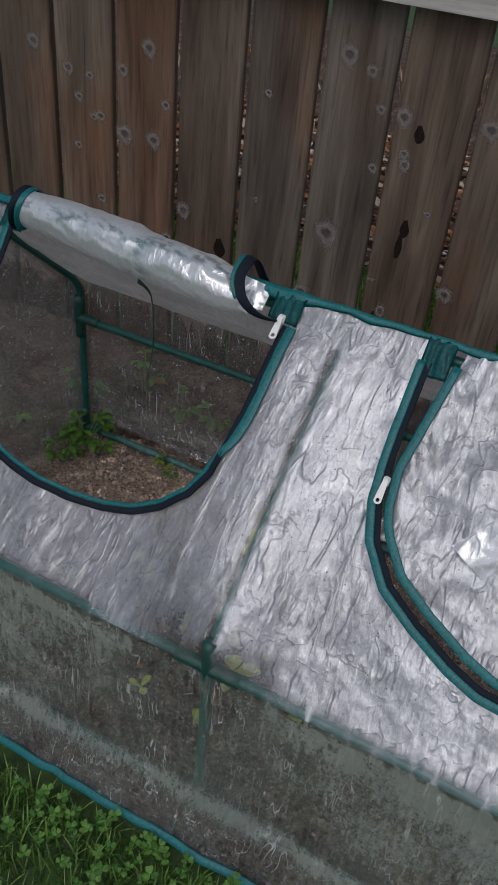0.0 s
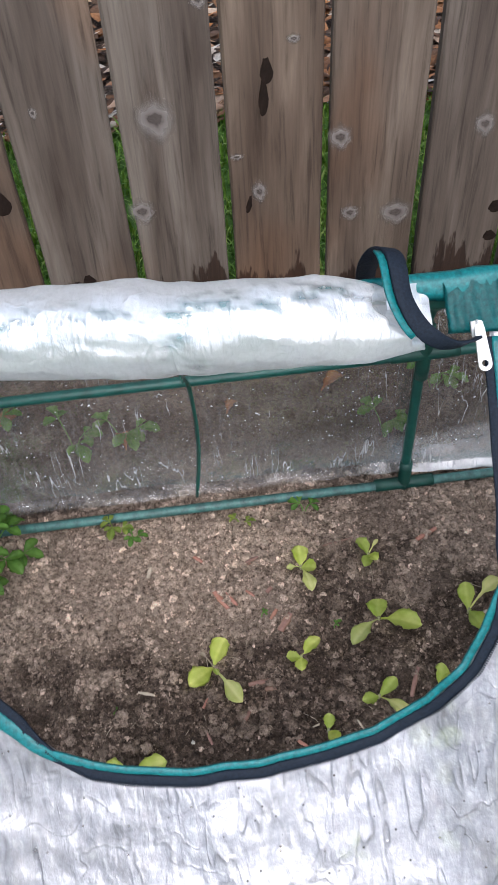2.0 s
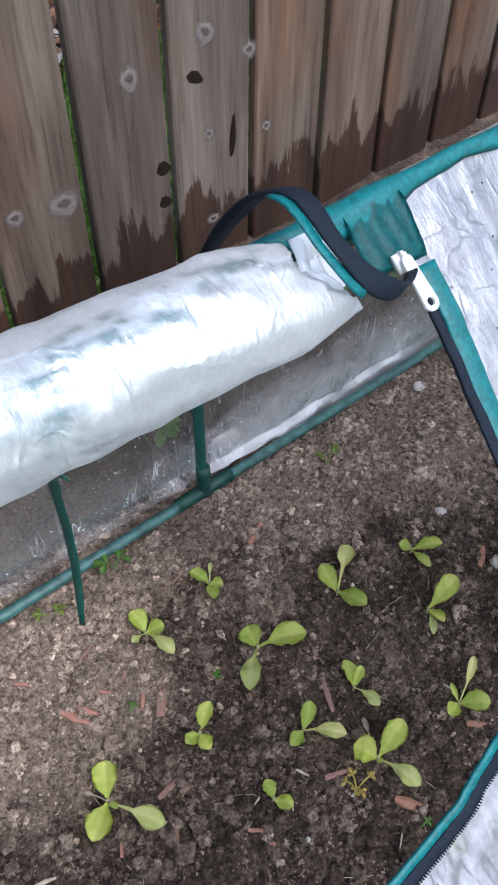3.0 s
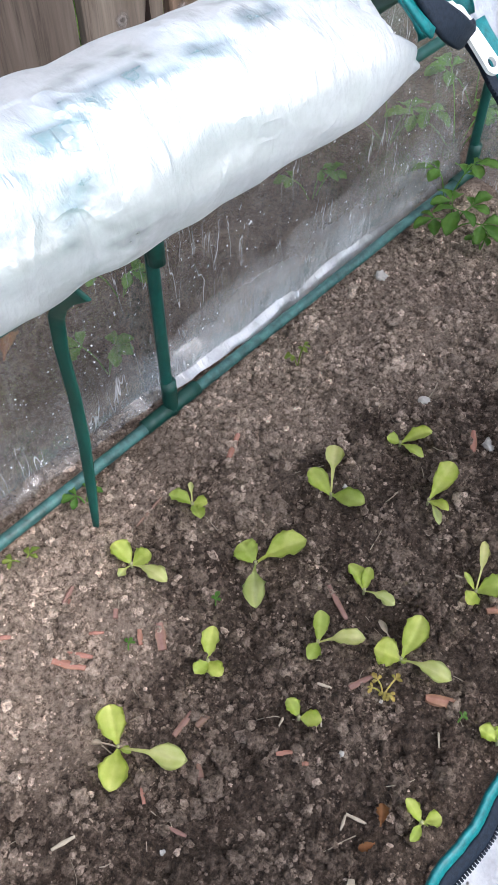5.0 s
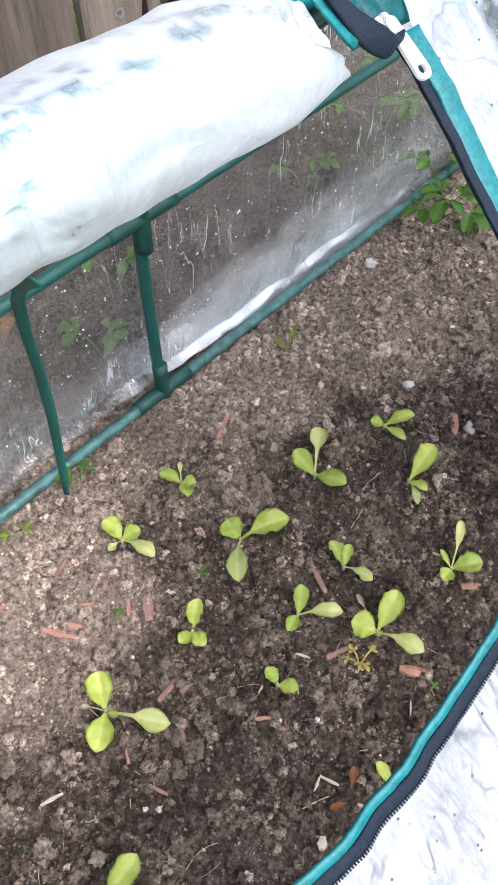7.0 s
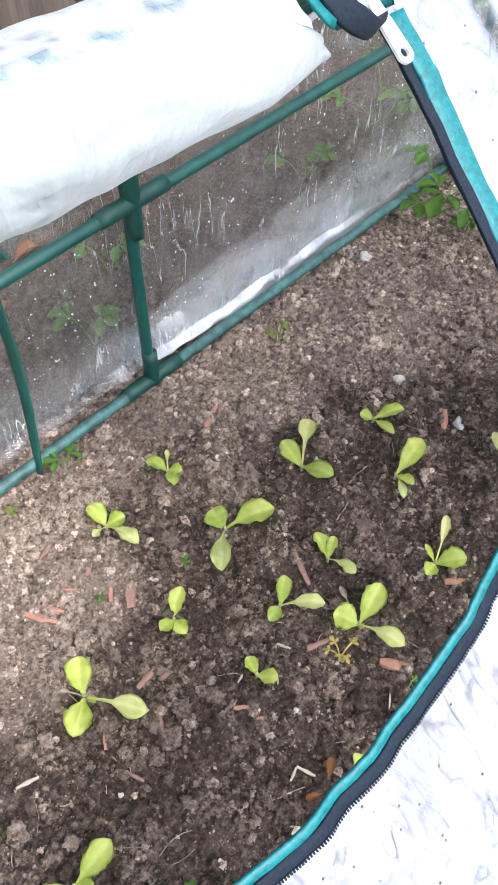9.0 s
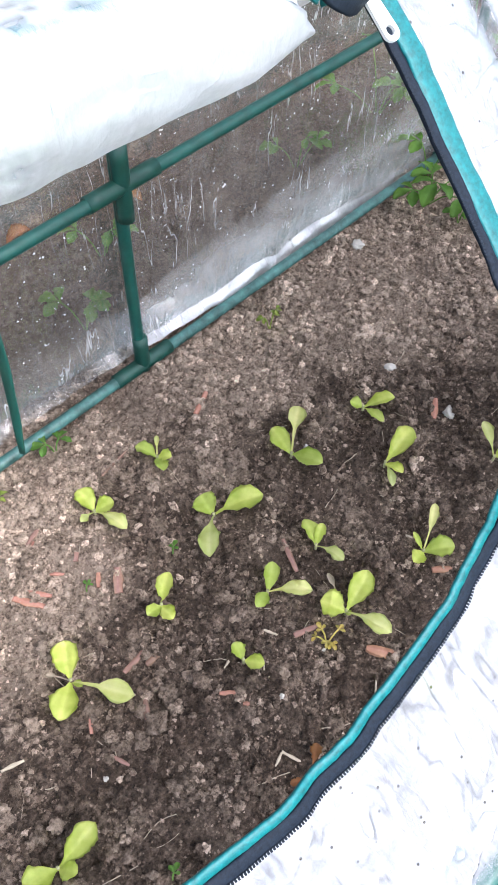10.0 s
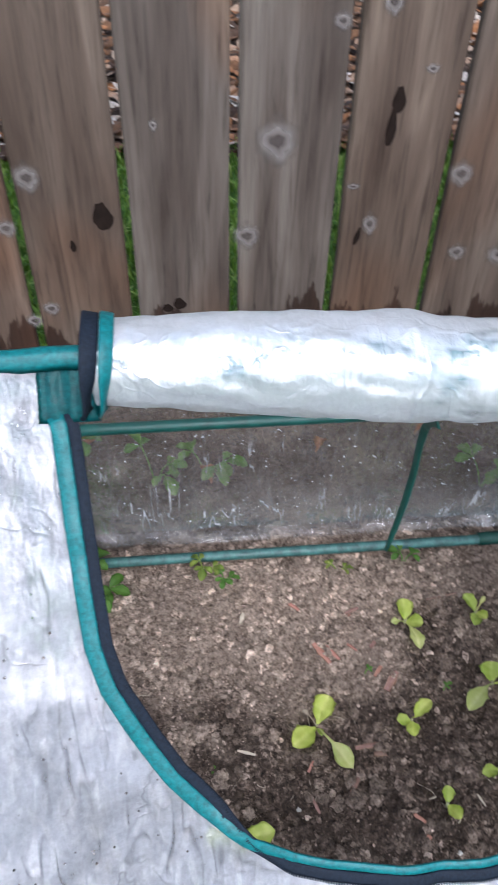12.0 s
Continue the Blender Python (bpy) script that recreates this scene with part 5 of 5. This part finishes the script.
sprig(0.425, 1.505, 0.0, 0.02, 3, "weed", "small green weed sprout on dry soil", LEAF_WEED, 0.015, 0.016, seed=5)
sprig(-0.214, 1.600, 0.0, 0.016, 2, "weed_sprout", "small green weed sprout beside the tube", LEAF_WEED, 0.012, 0.017, seed=6)
sprig(-0.483, 1.607, 0.0, 0.030, 3, "weed_sprout", "yellow-green weed sprout beside the tube", LEAF_PALE, 0.014, 0.018, seed=7)
sprig(-0.457, 1.592, 0.0, 0.016, 3, "weed_sprout", "small feathery green weed sprout", LEAF_WEED, 0.012, 0.014, seed=8)
sprig(-0.305, 1.592, 0.0, 0.010, 2, "weed_sprout", "thin green grass sprout beside the tube", LEAF_PALE, 0.014, 0.012, seed=9)
sprig(0.092, 1.557, 0.0, 0.028, 3, "weed_sprout", "thin-leaved green weed sprout on dry soil", LEAF_PALE, 0.010, 0.010, seed=10)
sprig(-0.172, 1.236, 0.0, 0.008, 5, "wilted_sprout", "wilted yellow sprout lying on damp soil", LEAF_YELLOW, 0.014, 0.008, seed=11)
for k, (x, y) in enumerate(((-0.418, 1.195), (-0.498, 1.345), (-0.209, 1.415), (-0.300, 1.445), (-0.520, 1.23), (-0.15, 1.17))):
    sprig(x, y, 0.0, 0.005, 1, "tiny_sprout", "tiny green sprout in the soil", LEAF_WEED, 0.004, 0.008, seed=20 + k)
for k, (x, y, big) in enumerate(((-0.540, 1.781, 1.2), (-0.465, 1.785, 1.2), (-0.064, 1.728, 1.0), (0.034, 1.808, 1.2), (0.360, 1.750, 1.0), (-0.671, 1.841, 1.5), (-0.775, 1.73, 1.2), (0.60, 1.66, 2.0), (0.66, 1.56, 2.0), (0.72, 1.70, 2.4), (0.62, 1.45, 1.6), (0.55, 1.75, 1.8), (-0.86, 1.55, 1.4), (-0.84, 1.42, 1.2))):
    sprig(x, y, -0.01, 0.05 * big, 3 if x < 0.5 else 4, "weed", WEED + " on bare soil behind the film", LEAF_WEED, 0.038 * big, 0.030 * (0.7 + 0.3 * big), seed=40 + k)


# ---------------------------------------------------------------- chips, stones, dead leaves, twigs
CHIP_LOOKS = {"red": (CHIP, "reddish-brown bark chip lying on soil"), "brown": (BROWN_CHIP, "dull brown bark chip lying on soil"), "pale": (DRY_STEM, "pale dry wood splinter lying on soil")}


def wood_chip(x, y, way, length, width, look_of="red"):
    bm = bmesh.new()
    n = 6
    rows = []
    th = max(0.002, width * 0.35)
    for i in range(n + 1):
        u = i / n - 0.5
        w = width / 2 * (1 - 0.35 * abs(u) * 2 + 0.25 * fuzz(x * 50, u, y * 50, 0.3))
        z = 0.001 * fuzz(u, x * 30, 0, 0.4)
        rows.append([bm.verts.new((length * u, a * w, z + b * th)) for a, b in ((-1, 0), (-0.9, 0.8), (0.1, 1.0), (0.85, 0.7), (1, 0))])
    for a, b in zip(rows, rows[1:]):
        for j in range(5):
            bm.faces.new((a[j], b[j], b[(j + 1) % 5], a[(j + 1) % 5]))
    bm.faces.new(rows[0])
    bm.faces.new(rows[-1][::-1])
    bmesh.ops.recalc_face_normals(bm, faces=bm.faces[:])
    ob = part("wood_chip", bm, CHIP_LOOKS[look_of][0], None, smooth=False)
    ob.location = (x, y, bed_height(x, y) + 0.0022)
    ob.rotation_euler = (radians(10 * math.sin(x * 90)), radians(7 * math.sin(y * 80)), radians(way))
    return tagged(ob, CHIP_LOOKS[look_of][1], "wood chip", "wood chips on the bed")


wood_chip(-0.058, 1.527, 25, 0.035, 0.0084)
wood_chip(0.139, 1.334, -148, 0.031, 0.0088)
wood_chip(-0.128, 1.325, -117, 0.042, 0.0064, "brown")
wood_chip(-0.144, 1.193, -58, 0.028, 0.0124)
wood_chip(-0.179, 1.258, -21, 0.026, 0.0067, "brown")
wood_chip(-0.275, 1.269, -41, 0.018, 0.0054)
wood_chip(-0.312, 1.518, 37, 0.025, 0.0053)
wood_chip(-0.284, 1.478, -135, 0.011, 0.0064, "brown")
wood_chip(-0.270, 1.430, -129, 0.027, 0.0092, "brown")
wood_chip(-0.283, 1.446, -130, 0.016, 0.0058)
wood_chip(-0.348, 1.473, -63, 0.034, 0.0081)
wood_chip(-0.335, 1.473, -59, 0.027, 0.0058)
wood_chip(-0.314, 1.357, 7, 0.031, 0.0066, "brown")
wood_chip(-0.372, 1.542, -47, 0.016, 0.0059)
wood_chip(-0.179, 1.539, 7, 0.042, 0.0037, "brown")
wood_chip(-0.206, 1.282, -65, 0.017, 0.0028, "pale")
wood_chip(-0.454, 1.360, -17, 0.021, 0.0038, "pale")
wood_chip(-0.032, 1.202, -39, 0.021, 0.0084)
wood_chip(-0.383, 1.339, -127, 0.015, 0.0043)
wood_chip(-0.321, 1.161, -145, 0.012, 0.0085, "pale")
wood_chip(-0.309, 1.478, -48, 0.015, 0.0041)
wood_chip(-0.286, 1.196, 18, 0.013, 0.0027, "pale")
wood_chip(-0.275, 1.190, -72, 0.019, 0.0032, "pale")
wood_chip(-0.271, 1.250, -45, 0.006, 0.0049)
wood_chip(-0.337, 1.315, -126, 0.022, 0.0065, "brown")
wood_chip(-0.256, 1.290, 13, 0.013, 0.0022, "pale")
wood_chip(-0.302, 1.344, -4, 0.016, 0.0077, "brown")
wood_chip(0.069, 1.325, 25, 0.021, 0.0026, "pale")
wood_chip(-0.173, 1.175, -146, 0.018, 0.0022, "pale")
wood_chip(-0.019, 1.249, -70, 0.020, 0.0030, "pale")
wood_chip(-0.384, 1.297, -73, 0.017, 0.0038, "brown")
wood_chip(-0.235, 1.262, -135, 0.010, 0.0022, "pale")
wood_chip(-0.463, 1.172, 10, 0.022, 0.008)
wood_chip(-0.440, 1.535, 70, 0.016, 0.006, "pale")
wood_chip(-0.300, 1.530, 20, 0.020, 0.006, "brown")


def stone(x, y, r, pale=False):
    """A smooth pale stone, or a knobbly lump of soil."""
    bm = bmesh.new()
    bmesh.ops.create_icosphere(bm, subdivisions=3 if pale else 4, radius=r)
    for v in bm.verts:
        d = v.co / r
        v.co *= 0.85 + 0.5 * fuzz(d.x + x * 40, d.y, d.z + y * 40, 0.9)
        if not pale:
            knobs = 0.5 - noise.voronoi(Vector((d.x + x * 50, d.y + y * 50, d.z)) / 0.52)[0][0]
            v.co *= 1.0 + 0.55 * knobs + 0.12 * fuzz(d.x + x * 40, d.y, d.z, 0.2, 2)
        v.co.z *= 0.72
    ob = part("stone" if pale else "soil_lump", bm, PALE_STONE if pale else CRUMBS)
    ob.location = (x, y, bed_height(x, y) + r * 0.3)
    ob.rotation_euler = (0, 0, x * 100)
    if not pale:
        ob.data.attributes.new("damp", "FLOAT", "POINT").data.foreach_set("value", [0.6 * damp_at(x, y)] * len(ob.data.vertices))
    return tagged(ob, "small pale stone on the soil" if pale else "dry grey-brown lump of soil on the bed", "stone" if pale else "soil lump", "lumps on the bed")


stone(-0.199, 1.445, 0.0088)
stone(-0.313, 1.309, 0.0098)
stone(-0.34, 1.298, 0.0119)
stone(-0.36, 1.296, 0.0086)
stone(-0.343, 1.319, 0.0076)
stone(-0.088, 1.442, 0.0135)
stone(-0.091, 1.468, 0.0099)
stone(-0.123, 1.455, 0.0085)
stone(-0.041, 1.314, 0.0109)
stone(-0.065, 1.317, 0.0072)
stone(-0.197, 1.153, 0.0093)
stone(-0.473, 1.392, 0.0071)
stone(-0.464, 1.377, 0.0049)
stone(-0.375, 1.346, 0.0082)
stone(-0.188, 1.534, 0.0111)
stone(-0.316, 1.419, 0.0068)
stone(-0.323, 1.395, 0.0078)
stone(0.278, 1.569, 0.0093, True)
stone(0.148, 1.409, 0.0076, True)
stone(0.147, 1.318, 0.0088, True)
stone(-0.404, 1.295, 0.0027, True)
stone(-0.243, 1.231, 0.0033, True)
stone(-0.179, 1.234, 0.0022, True)
stone(-0.013, 1.404, 0.0031, True)
stone(0.143, 1.484, 0.0098)
stone(-0.093, 1.546, 0.0096)
stone(-0.308, 1.329, 0.0049)
stone(-0.388, 1.431, 0.0078)
stone(-0.396, 1.441, 0.0068)
stone(-0.425, 1.439, 0.0067)
stone(-0.375, 1.302, 0.0064)
stone(-0.391, 1.306, 0.0054)
stone(-0.407, 1.284, 0.0053)
stone(-0.224, 1.233, 0.0049)
stone(-0.232, 1.237, 0.0044)
stone(0.065, 1.363, 0.0058)
stone(-0.465, 1.343, 0.0049)
stone(-0.399, 1.351, 0.0049)
stone(-0.121, 1.341, 0.0053)
stone(0.191, 1.455, 0.0072)
stone(0.189, 1.532, 0.0066)
stone(0.131, 1.523, 0.0064)
stone(0.071, 1.523, 0.0062)
stone(0.033, 1.554, 0.0061)
stone(-0.343, 1.52, 0.0094)
stone(-0.347, 1.442, 0.0091)
stone(-0.420, 1.505, 0.008)
stone(-0.528, 1.496, 0.010)
stone(-0.473, 1.541, 0.009)
stone(-0.560, 1.520, 0.007)

for k, (x, y, way, size) in enumerate(((-0.145, 1.822, 40, 0.055), (-0.10, 1.86, 160, 0.04), (-0.46, 1.755, 100, 0.04), (-0.055, 1.90, 10, 0.05), (-0.30, 1.80, 60, 0.035), (-0.62, 1.86, 200, 0.05), (0.12, 1.88, 300, 0.04), (-0.36, 1.88, 20, 0.045), (0.02, 0.94, 60, 0.03), (-0.270, 1.170, 30, 0.020), (-0.283, 1.166, 150, 0.015))):
    plant = part("dead_leaf", leaf_bm(size, size * 0.5, 0.1, 0.5, 0.3, 0.5, k), DEAD_LEAF)
    plant.location = (x, y, 0.006 if y > 1 else -0.045)
    plant.rotation_euler = (0.2 * math.sin(k), 0.1, radians(way))
    tagged(plant, "curled orange-brown dead leaf on the ground", "leaf", "dead leaves on the ground")


# ---------------------------------------------------------------- loose soil crumbs
def crumbs(name, count, sizes, detail, clumped, mat, seed, label, smooth=False):
    """Rough little lumps strewn over the bed, in one mesh; more of them where it is dry."""
    rng = np.random.default_rng(seed)
    bm = bmesh.new()
    if detail:
        bmesh.ops.create_icosphere(bm, subdivisions=detail, radius=1.0)
    else:
        bmesh.ops.create_cone(bm, segments=4, radius1=1.0, radius2=0.0, depth=1.0)
        bmesh.ops.triangulate(bm, faces=bm.faces[:])
        for v in bm.verts:
            v.co.z *= 1.4
    unit = np.array([v.co[:] for v in bm.verts])
    tris = np.array([[v.index for v in f.verts] for f in bm.faces])
    bm.free()
    shapes = []
    for k in range(24):
        s = np.array([[fuzz(p[0] + k * 5.1, p[1], p[2], 0.9, 3)] for p in unit])
        shapes.append(unit * (1 + 0.75 * s + rng.uniform(-0.14, 0.14, (len(unit), 1 if detail else 3))))
    verts, faces, wet = [], [], []
    while len(verts) < count:
        x, y = rng.uniform(-0.66, 0.52), rng.uniform(1.06, 1.66)
        d = damp_at(x, y)
        cluster = 0.5 + 1.3 * fuzz(x, y, 17.0, 0.045, 2)
        if rng.random() > (1 - clumped * d) * min(1.0, max(0.12, cluster)):
            continue
        r = sizes[0] + (sizes[1] - sizes[0]) * rng.random() ** 2.2
        shape = shapes[int(rng.integers(24))] * r * rng.uniform(0.75, 1.2, 3) * (1, 1, 0.8)
        a = rng.uniform(0, 6.28)
        c, s = math.cos(a), math.sin(a)
        px = shape[:, 0] * c - shape[:, 1] * s + x
        py = shape[:, 0] * s + shape[:, 1] * c + y
        pz = shape[:, 2] + bed_height(x, y) + r * 0.35
        faces.append(tris + len(verts) * len(unit))
        verts.append(np.stack((px, py, pz), 1))
        wet += [min(1.0, max(0.0, d - 0.55 * rng.random() ** 3))] * len(unit)
    verts, faces = np.concatenate(verts), np.concatenate(faces)
    ob = pack(name, verts.tolist(), faces.tolist(), mat, smooth=smooth)
    ob.data.attributes.new("damp", "FLOAT", "POINT").data.foreach_set("value", wet)
    return tagged(ob, label, "soil", kind="stuff")


crumbs("soil_grains", 110000, (0.0009, 0.0022), 0, 0.0, CRUMBS, 2, "fine angular soil grains over the bed")
crumbs("fine_soil_crumbs", 30000, (0.0010, 0.0024), 1, 0.1, CRUMBS, 3, "fine loose brown soil crumbs over the bed")
crumbs("soil_crumbs", 13500, (0.0018, 0.0046), 2, 0.25, CRUMBS, 4, "loose brown soil crumbs over the bed")
crumbs("soil_clods", 1750, (0.0038, 0.0085), 3, 0.5, CRUMBS, 5, "crumbling grey-brown soil clods over the bed", True)


# ---------------------------------------------------------------- lawn, litter, what shows through the gaps
def tufts(name, count, spot, tall, wide, mat, label, seed, category="grass"):
    """Bent tapered blades, each with three segments."""
    rng = np.random.default_rng(seed)
    verts, faces = [], []
    for k in range(count):
        x, y, z = spot(rng)
        a, b = rng.uniform(0, 6.28), rng.uniform(0.1, 0.9)
        h, w = tall * rng.uniform(0.5, 1.2), wide * rng.uniform(0.6, 1.2)
        ca, sa = math.cos(a), math.sin(a)
        n = len(verts)
        for u in (0, 0.4, 0.75):
            lean, up = h * b * u * u, h * u * (1 - 0.35 * b * u)
            half = w * (1 - 0.55 * u) / 2
            verts += [(x + ca * lean - sa * half, y + sa * lean + ca * half, z + up), (x + ca * lean + sa * half, y + sa * lean - ca * half, z + up)]
        verts.append((x + ca * h * b, y + sa * h * b, z + h * (1 - 0.35 * b)))
        faces += [(n, n + 1, n + 3, n + 2), (n + 2, n + 3, n + 5, n + 4), (n + 4, n + 5, n + 6)]
    return tagged(pack(name, verts, faces, mat), label, category, kind="stuff")


tufts("lawn_grass", 16000, lambda r: (r.uniform(-1.3, 0.7), 0.966 - 0.75 * r.random() ** 1.3, -0.07), 0.045, 0.0032, BLADES, "short green lawn grass in front of the greenhouse", 5)
tufts("grass_strip", 12500, lambda r: (r.uniform(-1.3, 0.75), 2.025 + 0.70 * r.random(), -0.01), 0.04, 0.006, MOSS, "bright green grass along the far side of the fence", 6)
tufts("far_grass", 5000, lambda r: (r.uniform(-2.2, 1.6), 3.6 + 1.6 * r.random(), -0.07), 0.12, 0.010, LITTER, "dry brown undergrowth beyond the fence", 7)


def scattered(name, count, spot, size, sides, mat, label, seed, category):
    """Small curled leaves lying about."""
    rng = np.random.default_rng(seed)
    verts, faces = [], []
    for k in range(count):
        c = np.array(spot(rng))
        a, t = rng.uniform(0, 6.28), rng.uniform(-0.5, 0.5, 2)
        s = size * rng.uniform(0.5, 1.2)
        n = len(verts)
        verts.append(tuple(c + (0, 0, 0.15 * s)))
        for q in range(sides):
            g = a + 2 * math.pi * q / sides
            l = s * (1.0 if q % 2 else 0.7)
            dx, dy = l * math.cos(g), l * 0.7 * math.sin(g)
            verts.append(tuple(c + (dx, dy, t[0] * dx + t[1] * dy)))
        faces += [(n, n + 1 + q, n + 1 + (q + 1) % sides) for q in range(sides)]
    return tagged(pack(name, verts, faces, mat, smooth=False), label, category, kind="stuff")


scattered("leaf_litter", 7000, lambda r: (r.uniform(-1.6, 1.2), 2.70 + 1.3 * r.random() ** 1.3, 0.02 * r.random()), 0.026, 6, LITTER, "brown and orange fallen leaves beyond the fence", 8, "leaves")
far = grid_mesh("ground_beyond", -4.0, 4.0, 2.02, 2.76, 0.06, lambda x, y: -0.012 + 0.006 * fuzz(x, y, 0, 0.1), TURF, "mossy green ground beyond the fence")
far_soil = grid_mesh("soil_beyond", -4.0, 4.0, 2.76, 6.0, 0.1, lambda x, y: -0.014, SOIL, "dark bare soil beyond the fence")
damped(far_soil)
tagged(far_soil, category="soil")
tagged(far, category="soil")


def clover(count, seed):
    rng = np.random.default_rng(seed)
    verts, faces = [], []
    for k in range(count):
        x, y, z = rng.uniform(-1.1, 0.4), 0.975 - 0.55 * rng.random() ** 1.2, -0.055 + 0.03 * rng.random()
        a, s = rng.uniform(0, 6.28), rng.uniform(0.006, 0.011)
        for q in range(3):
            g = a + q * 2.094
            n = len(verts)
            for u, w in ((0.0, 0.0), (0.35, 0.4), (0.8, 0.5), (1.0, 0.25), (0.92, 0.0), (1.0, -0.25), (0.8, -0.5), (0.35, -0.4)):
                dx, dy = s * (u * math.cos(g) - w * math.sin(g)), s * (u * math.sin(g) + w * math.cos(g))
                verts.append((x + dx, y + dy, z + 0.25 * s * u + 0.2 * s * abs(w)))
            faces.append(tuple(range(n, n + 8)))
    return tagged(pack("clover", verts, faces, CLOVER, smooth=False), "patches of three-leaved clover in the lawn", "clover", kind="stuff")


clover(1500, 9)


def twigs(count, seed):
    rng = random.Random(seed)
    verts, faces = [], []
    for k in range(count):
        x, y = rng.uniform(-0.62, 0.45), rng.uniform(1.06, 1.68)
        a, L, r = rng.uniform(0, 6.28), rng.uniform(0.008, 0.035), rng.uniform(0.0002, 0.0006)
        n, bend = len(verts), rng.uniform(-0.4, 0.4)
        for i in range(5):
            u = i / 4 - 0.5
            px = x + L * (u * math.cos(a) - bend * u * u * math.sin(a))
            py = y + L * (u * math.sin(a) + bend * u * u * math.cos(a))
            pz = bed_height(px, py) + 0.0016
            verts += [(px - r * math.sin(a), py + r * math.cos(a), pz), (px, py, pz + 1.4 * r), (px + r * math.sin(a), py - r * math.cos(a), pz)]
        for i in range(4):
            for j in range(3):
                faces.append((n + 3 * i + j, n + 3 * i + (j + 1) % 3, n + 3 * i + 3 + (j + 1) % 3, n + 3 * i + 3 + j))
    return tagged(pack("dry_straws", verts, faces, DRY_STEM), "thin dry straws and rootlets on the soil", "straw", kind="stuff")


twigs(130, 12)
